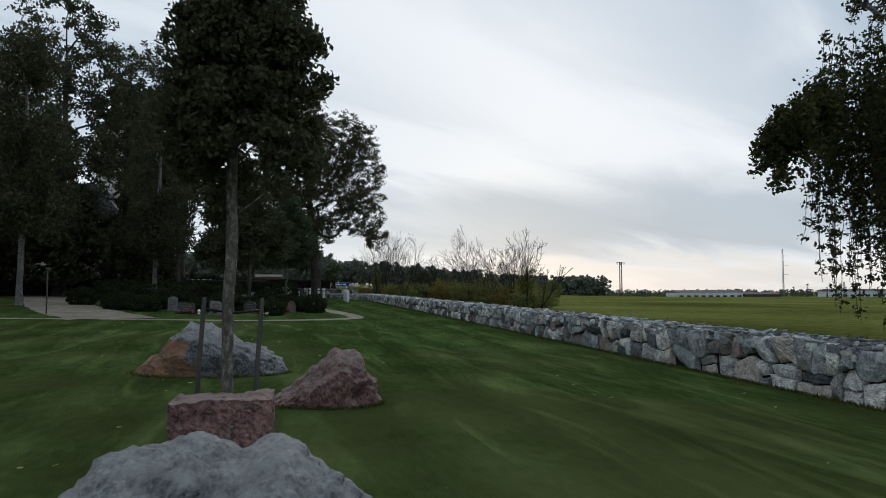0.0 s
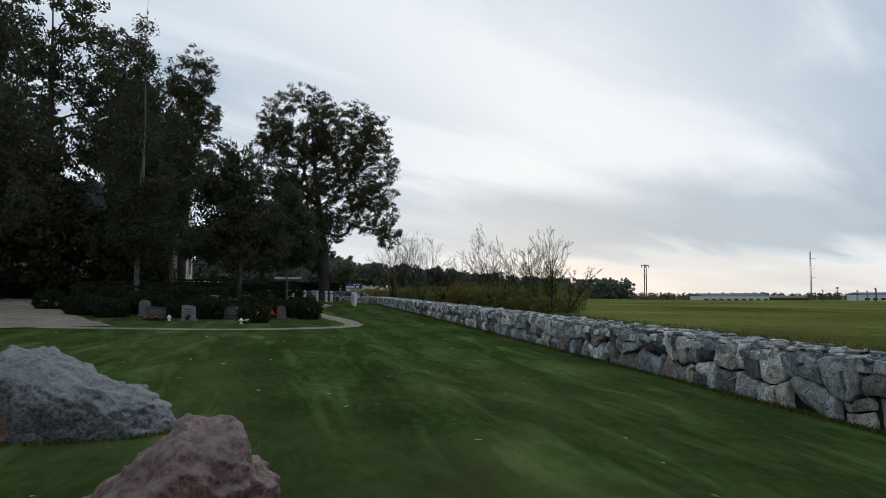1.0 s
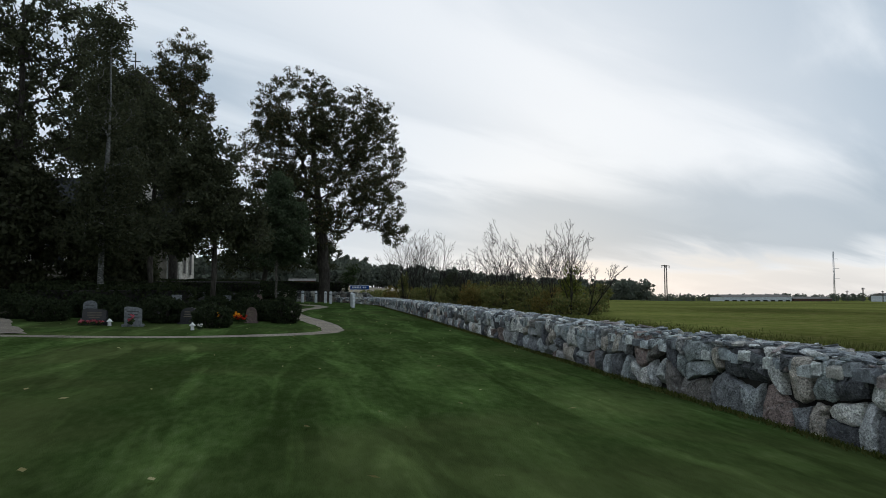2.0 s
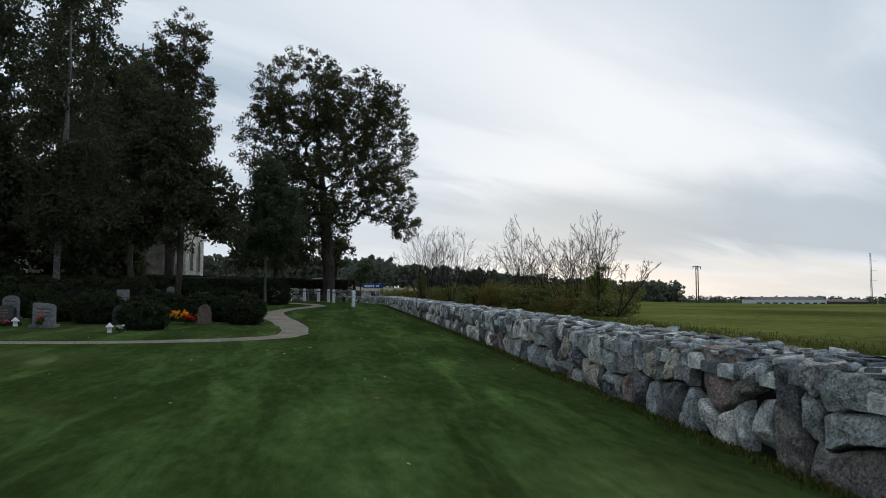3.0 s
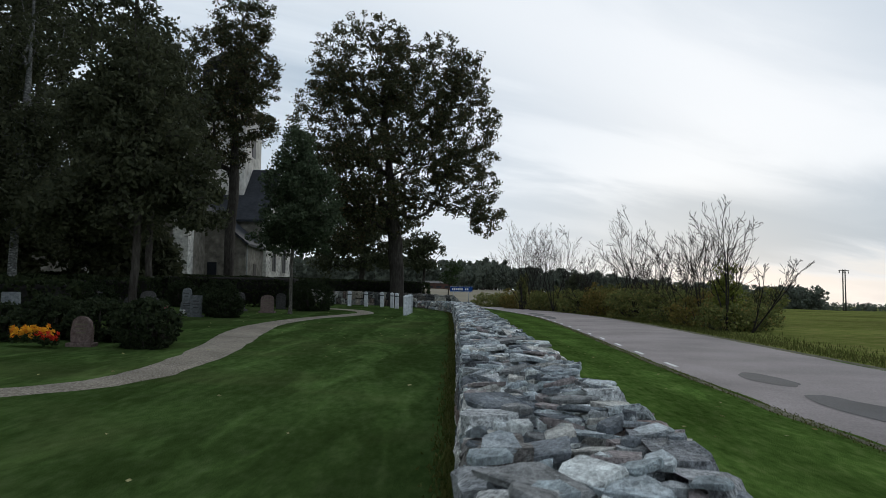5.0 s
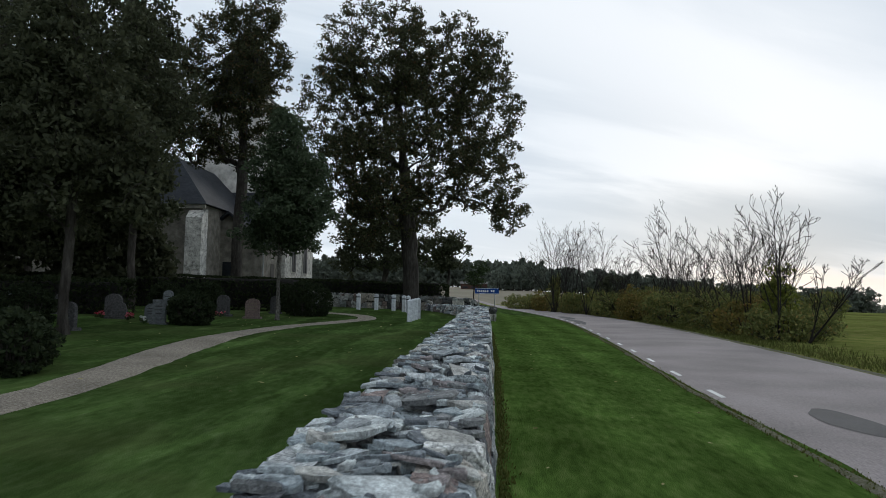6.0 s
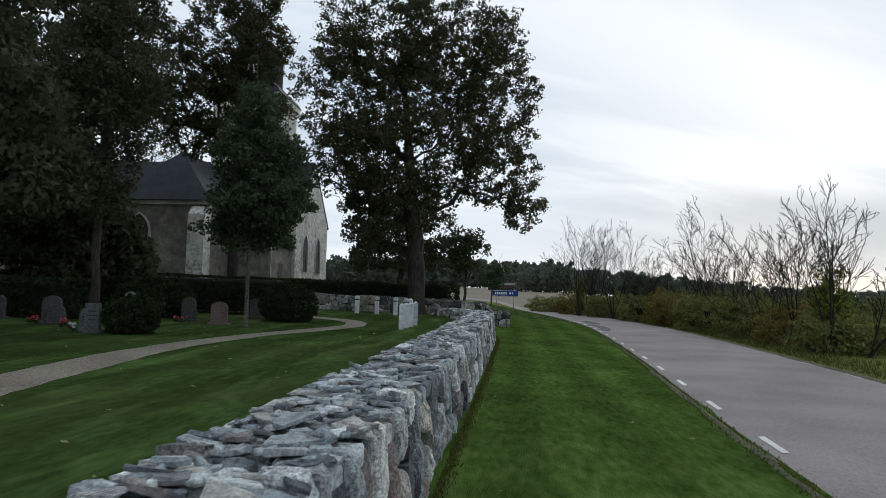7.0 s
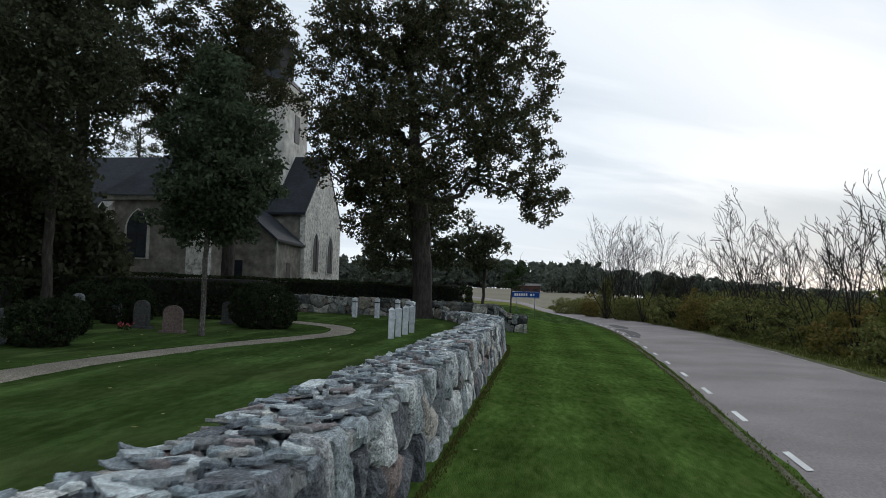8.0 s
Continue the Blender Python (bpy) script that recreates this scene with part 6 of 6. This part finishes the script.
lo = [bm.verts.new(p) for p in ((-22.0, 86.1, 9.7), (-12.7, 86.1, 9.7), (-12.7, 99.0, 9.7), (-22.0, 99.0, 9.7))]
up = [bm.verts.new(p) for p in ((-17.4, 90.6, 14.6), (-17.4, 102.0, 14.6))]
for f in ((lo[0], lo[1], up[0]), (lo[1], lo[2], up[1], up[0]), (lo[2], lo[3], up[1]), (lo[3], lo[0], up[0], up[1]), (lo[3], lo[2], lo[1], lo[0])):
    bm.faces.new(f)
cpart("transept_roof", bm, slate_m, "dark hipped slate roof")
cpart("cornice", box(-21.8, -12.95, 86.4, 86.7, 9.35, 9.69, 0.04), plaster_m)
cwindow("transept_window", -18.85, 4.85, 1.65, 4.0, 86.6, "y", -1)
# tower
cpart("tower_wall", box(-18.9, -12.2, 99.6, 106.2, gz, 22.0, 0.1), plaster_m, "pale plastered tower")
cpart("tower_cornice", box(-19.2, -11.9, 99.3, 106.5, 22.0, 22.6, 0.08), plaster_m)
bm = bmesh.new()
for a0, a1, z0_, z1_ in ((3.75, 3.35, 22.6, 23.2), (3.2, 2.1, 23.2, 24.4)):
    l = [bm.verts.new((-15.55 + sx * a0, 102.9 + sy * a0, z0_)) for sx, sy in ((-1, -1), (1, -1), (1, 1), (-1, 1))]
    u = [bm.verts.new((-15.55 + sx * a1, 102.9 + sy * a1, z1_)) for sx, sy in ((-1, -1), (1, -1), (1, 1), (-1, 1))]
    bm.faces.new(l[::-1]), bm.faces.new(u)
    for k in range(4):
        bm.faces.new((l[k], l[(k + 1) % 4], u[(k + 1) % 4], u[k]))
cpart("tower_skirt", bm, slate_m, "dark curved slate skirt")
cpart("belfry", box(-17.6, -13.5, 100.85, 104.95, 24.2, 27.6, 0.1), spire_m, "dark boarded belfry lantern")
v, f = tube([(-15.55, 102.9, 27.6), (-15.55, 102.9, 27.8), (-15.55, 102.9, 28.6), (-15.55, 102.9, 29.3), (-15.55, 102.9, 29.7)], [2.6, 2.5, 1.8, 0.8, 0.12], 16)
ob = new("dome", meshed("dome", v, f, slate_m, True))
ob.parent, ob.matrix_parent_inverse = church, CINV
for dx in (-0.55, 0.55):
    cpart("belfry_opening", box(-15.55 + dx - 0.32, -15.55 + dx + 0.32, 100.78, 100.86, 25.0, 26.8, 0.02), signwhite_m, "pale louvred opening")
cpart("cross", box(-15.61, -15.49, 102.84, 102.96, 29.6, 31.7), iron_m, "dark iron cross")
cpart("cross_arm", box(-16.15, -14.95, 102.85, 102.95, 30.75, 30.87), iron_m)
cpart("tower_window", box(-12.23, -12.14, 102.2, 103.6, 17.4, 20.2, 0.03), glass_m, "dark arched belfry window")

# ---------------------------------------------------------------- sign, poles, mast
sg = empty("road_sign", 11.2, 90.2, ground_z(11.2, 90.2), 0)
tagged(sg, "blue road sign with white lettering on two posts", "road sign")
part("panel", box(-1.05, 1.05, -0.03, 0.03, 1.45, 1.95, 0.015), signblue_m, sg)
for px in (-0.7, 0.7):
    rod("leg", [(px, 0.06, -0.1), (px, 0.06, 1.9)], 0.035, galv_m, sg)
fx = -0.86
for wd in (0.11, 0.12, 0.12, 0.12, 0.12, 0.12):
    part("lettering", box(fx, fx + wd, -0.040, -0.032, 1.60, 1.80), signwhite_m, sg)
    fx += wd + 0.055
for wd in (0.14, 0.12):
    part("lettering", box(fx + 0.16, fx + 0.16 + wd, -0.040, -0.032, 1.62, 1.78), signwhite_m, sg)
    fx += wd + 0.06
part("border", box(-1.02, 1.02, -0.036, -0.031, 1.905, 1.925), signwhite_m, sg)
part("border", box(-1.02, 1.02, -0.036, -0.031, 1.475, 1.495), signwhite_m, sg)


def power_pole(x, y, h, gap, seed, rz=0.0):
    ob = empty("power_pole", x, y, ground_z(x, y), rz)
    tagged(ob, "twin-legged wooden power pole in the field", "power pole", "power poles")
    for s in (-gap, gap):
        rod("leg", [(s, 0, -0.3), (s * 0.96, 0, h)], [0.26, 0.2], wood_m, ob)
    part("crossarm", box(-gap - 2.4, gap + 2.4, -0.14, 0.14, h - 0.5, h - 0.22), wood_m, ob)
    for s in (-gap - 2.1, 0, gap + 2.1):
        rod("insulator", [(s, 0, h - 0.5), (s, 0, h - 1.4)], 0.12, iron_m, ob, 6)
    return ob


power_pole(158.9, 290.0, 15.5, 0.8, 1, 30)
for px, py, ph in ((420, 470, 13), (455, 470, 13), (520, 600, 14), (560, 600, 14), (610, 640, 14), (700, 720, 15), (790, 760, 15)):
    power_pole(px, py, ph, 1.1, 2, 30)
ms = empty("mast", 762.0, 900.0, ground_z(762.0, 900.0))
tagged(ms, "tall thin steel mast with side arms", "mast")
for a in range(3):
    w = a * 2.1
    rod("leg", [(1.1 * math.cos(w), 1.1 * math.sin(w), 0), (0.9 * math.cos(w), 0.9 * math.sin(w), 73)], [0.35, 0.3], galv_m, ms, 6)
for k in range(18):
    part("brace", box(-0.9, 0.9, -0.15, 0.15, 4 * k, 4 * k + 0.3), galv_m, ms)
for zz in (34, 48, 62):
    part("side_arm", box(0, 9, -0.25, 0.25, zz, zz + 0.5), galv_m, ms)


def hall(x, y, w, d, h, wall, roofm, label, rz=0.0, wins=8):
    ob = empty("building", x, y, ground_z(x, y), rz)
    tagged(ob, label, "building", "far buildings")
    part("wall", box(-w / 2, w / 2, -d / 2, d / 2, -0.5, h), wall, ob)
    part("roof", prism([(-d / 2 - 0.4, h), (d / 2 + 0.4, h), (0, h + d * 0.10 + 0.6)], w + 0.8, "x", -w / 2 - 0.4), roofm, ob)
    for k in range(wins):
        cx = -w / 2 + w * (k + 0.5) / wins
        part("window", box(cx - w / wins * 0.3, cx + w / wins * 0.3, -d / 2 - 0.05, -d / 2 + 0.02, h * 0.15, h * 0.5), glass_m, ob)
    return ob


hall(612, 880, 104, 30, 7.5, greywall_m, tileroof_m, "long pale industrial hall across the field", 0, 9)
hall(700, 880, 60, 24, 5.0, redwood_m, tileroof_m, "low dark building across the field", 0, 6)
hall(860, 860, 120, 30, 9.0, greywall_m, tileroof_m, "pale grey industrial hall across the field", 0, 9)
hall(960, 840, 70, 26, 8.0, greywall_m, tileroof_m, "grey industrial hall across the field", 0, 6)
hall(6.0, 370, 12.5, 6, 2.6, redwood_m, tileroof_m, "low red farm building with grey tiled roof on the rise", 0, 3)


# ---------------------------------------------------------------- distant woods
def woods(label, pts, h, depth, n, seed, size=1.1, leaf=None, conifer=0.5, dense=22):
    """A far wood: many crowns of leaf tufts on stems, uncountable."""
    rng = np.random.default_rng(seed)
    Q, P0, P1 = [], [], []
    L = smooth_line(pts, 4.0)
    for i in range(n):
        p = L[rng.integers(len(L))]
        x, y = p[0] + rng.normal(0, 3), p[1] + rng.uniform(0, depth)
        z = ground_z(x, y)
        hh = h * rng.uniform(0.6, 1.1)
        k = dense
        t = rng.uniform(0.12, 1, k)
        con = rng.random() < conifer
        wd = hh * (0.17 * (1.05 - t) + 0.02 if con else 0.24 * np.sqrt(np.maximum(0.02, 1 - (2 * t - 1.05) ** 2)))
        C = np.stack([x + rng.normal(0, 1, k) * wd, y + rng.normal(0, 1, k) * wd, z + hh * t], 1)
        Q.append(leaves_at(C, 7, size * 0.6, size * 0.72 * hh / 14, rng))
        P0.append((x, y, z - 1)), P1.append((x, y, z + hh * 0.9))
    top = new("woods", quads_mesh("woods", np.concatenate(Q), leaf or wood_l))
    tagged(top, label, "woods", kind="stuff")
    tr = new("stems", tubes_mesh("stems", np.array(P0), np.array(P1), np.full(n, 0.22), np.full(n, 0.05), 4, bark_m))
    under(tr, top)
    return top


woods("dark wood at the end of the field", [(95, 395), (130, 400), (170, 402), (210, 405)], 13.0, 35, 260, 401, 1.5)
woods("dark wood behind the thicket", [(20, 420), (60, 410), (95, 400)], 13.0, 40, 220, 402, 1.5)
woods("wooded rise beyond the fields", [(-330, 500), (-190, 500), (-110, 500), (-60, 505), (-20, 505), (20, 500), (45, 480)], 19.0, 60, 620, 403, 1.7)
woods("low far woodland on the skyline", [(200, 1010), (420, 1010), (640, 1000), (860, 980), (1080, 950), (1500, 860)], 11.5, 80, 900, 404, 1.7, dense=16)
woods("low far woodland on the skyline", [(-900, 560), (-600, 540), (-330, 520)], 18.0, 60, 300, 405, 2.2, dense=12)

# uncut grass where the mower does not reach: along the wall's feet, the road's edge and the boulders
def fringe(label, spots, h, seed):
    rng = np.random.default_rng(seed)
    P = np.array(spots)
    n = len(P)
    a = rng.uniform(0, 2 * math.pi, n)
    w, hh = rng.uniform(0.006, 0.014, n) * (1 + 4 * h), h * rng.uniform(0.45, 1.25, n)
    lean = rng.normal(0, 0.35, (n, 2)) * hh[:, None]
    z = np.array([ground_z(x, y) for x, y in P]) - 0.01
    base = np.column_stack([P, z])
    side = np.column_stack([np.cos(a) * w, np.sin(a) * w, np.zeros(n)])
    tip = base + np.column_stack([lean, hh])
    q = np.stack([base - side, base + side, tip + side * 0.25, tip - side * 0.25], 1)
    tagged(new("grass_fringe", quads_mesh("grass_fringe", q, grass_l)), label, "grass", kind="stuff")


rng = np.random.default_rng(430)
ys = rng.uniform(8, 62, 15000)
fringe("uncut grass along the wall's churchyard foot", [(wall_left(y) - abs(rng.normal(0, 0.07)), y) for y in ys], 0.055, 431)
ys = rng.uniform(30, 64, 9000)
fringe("uncut grass along the wall's road foot", [(wall_left(y) + 1.14 + abs(rng.normal(0, 0.06)), y) for y in ys], 0.045, 432)
fringe("ragged grass at the asphalt's edge", [tuple(road_point(s_, -HALF - 0.05 + o_, 0)[:2]) for s_, o_ in zip(rng.uniform(92, 150, 12000), rng.normal(0, 0.075, 12000))], 0.04, 433)
spots = []
for bx, by, ra, rb in ((1.02, 6.4, 1.10, 0.52), (0.72, 14.7, 1.2, 0.6), (2.3, 11.5, 0.72, 0.46)):
    for w in rng.uniform(0, 2 * math.pi, 900):
        g = 1.0 + abs(rng.normal(0, 0.06))
        spots.append((bx + math.cos(w) * ra * g, by + math.sin(w) * rb * g))
fringe("rough unmown grass between the road and the thicket", [tuple(road_point(s_, HALF + 0.25 + o_, 0)[:2]) for s_, o_ in zip(rng.uniform(70, 175, 16000), np.abs(rng.normal(0, 1.3, 16000)))], 0.14, 435)
fringe("uncut grass round the boulders", spots, 0.05, 434)

# fallen leaves
rng = np.random.default_rng(420)
n = 420
x, y = rng.uniform(-3, 16, n), rng.uniform(4, 62, n)
k = ((x < 9.7) | (x > 11.5)) & (x < 14.6)
x, y = x[k], y[k]
z = np.array([ground_z(a, b) for a, b in zip(x, y)]) + 0.035
q = leaves_at(np.stack([x, y, z], 1), 1, 0.0, 0.045, rng)
q[..., 2] = z[:, None] + (q[..., 2] - z[:, None]) * 0.25
tagged(new("fallen_leaves", quads_mesh("fallen_leaves", q, litter_m)), "scattered pale fallen leaves on the lawn", "leaves", kind="stuff")

# ---------------------------------------------------------------- the stone walls, stone by stone
stone_wall("wall_roadside", "grey rubble stone wall with loose capping stones", wall_left, 1.07, 4.0, 70.4, wall_top, lambda y: ground_z(wall_left(y) - 0.1, y), lambda y: ground_z(wall_left(y) + 1.4, y), (10.0, 46.0), (33.0, 66.0), (26.0, 30.5), 501, plates=38)


def cross_wall(name, label, y0, x0, x1, h, seed):
    """The wall across the far end: the same masonry, turned to run along x and stepping down with the ground."""
    zb = ground_z((x0 + x1) / 2, y0)

    def foot(u):
        return ground_z(x0 + u, y0) - zb

    w = stone_wall(name, label, lambda u: 0.0, 0.8, 0.0, x1 - x0, lambda u: h - 0.15 + foot(u), foot, foot, (9e9, 9e9), (9e9, 9e9), (9e9, 9e9), seed, 0.40, 0.26, mossy_m, plates=4, tight=0.6)
    w.matrix_world = pose(x0, y0, zb, 0, 0, -90) @ Matrix.Translation((0.4, 0, 0))
    return w


cross_wall("wall_end", "low grey rubble wall across the churchyard end", 70.6, -16.0, 11.7, 1.0, 502)
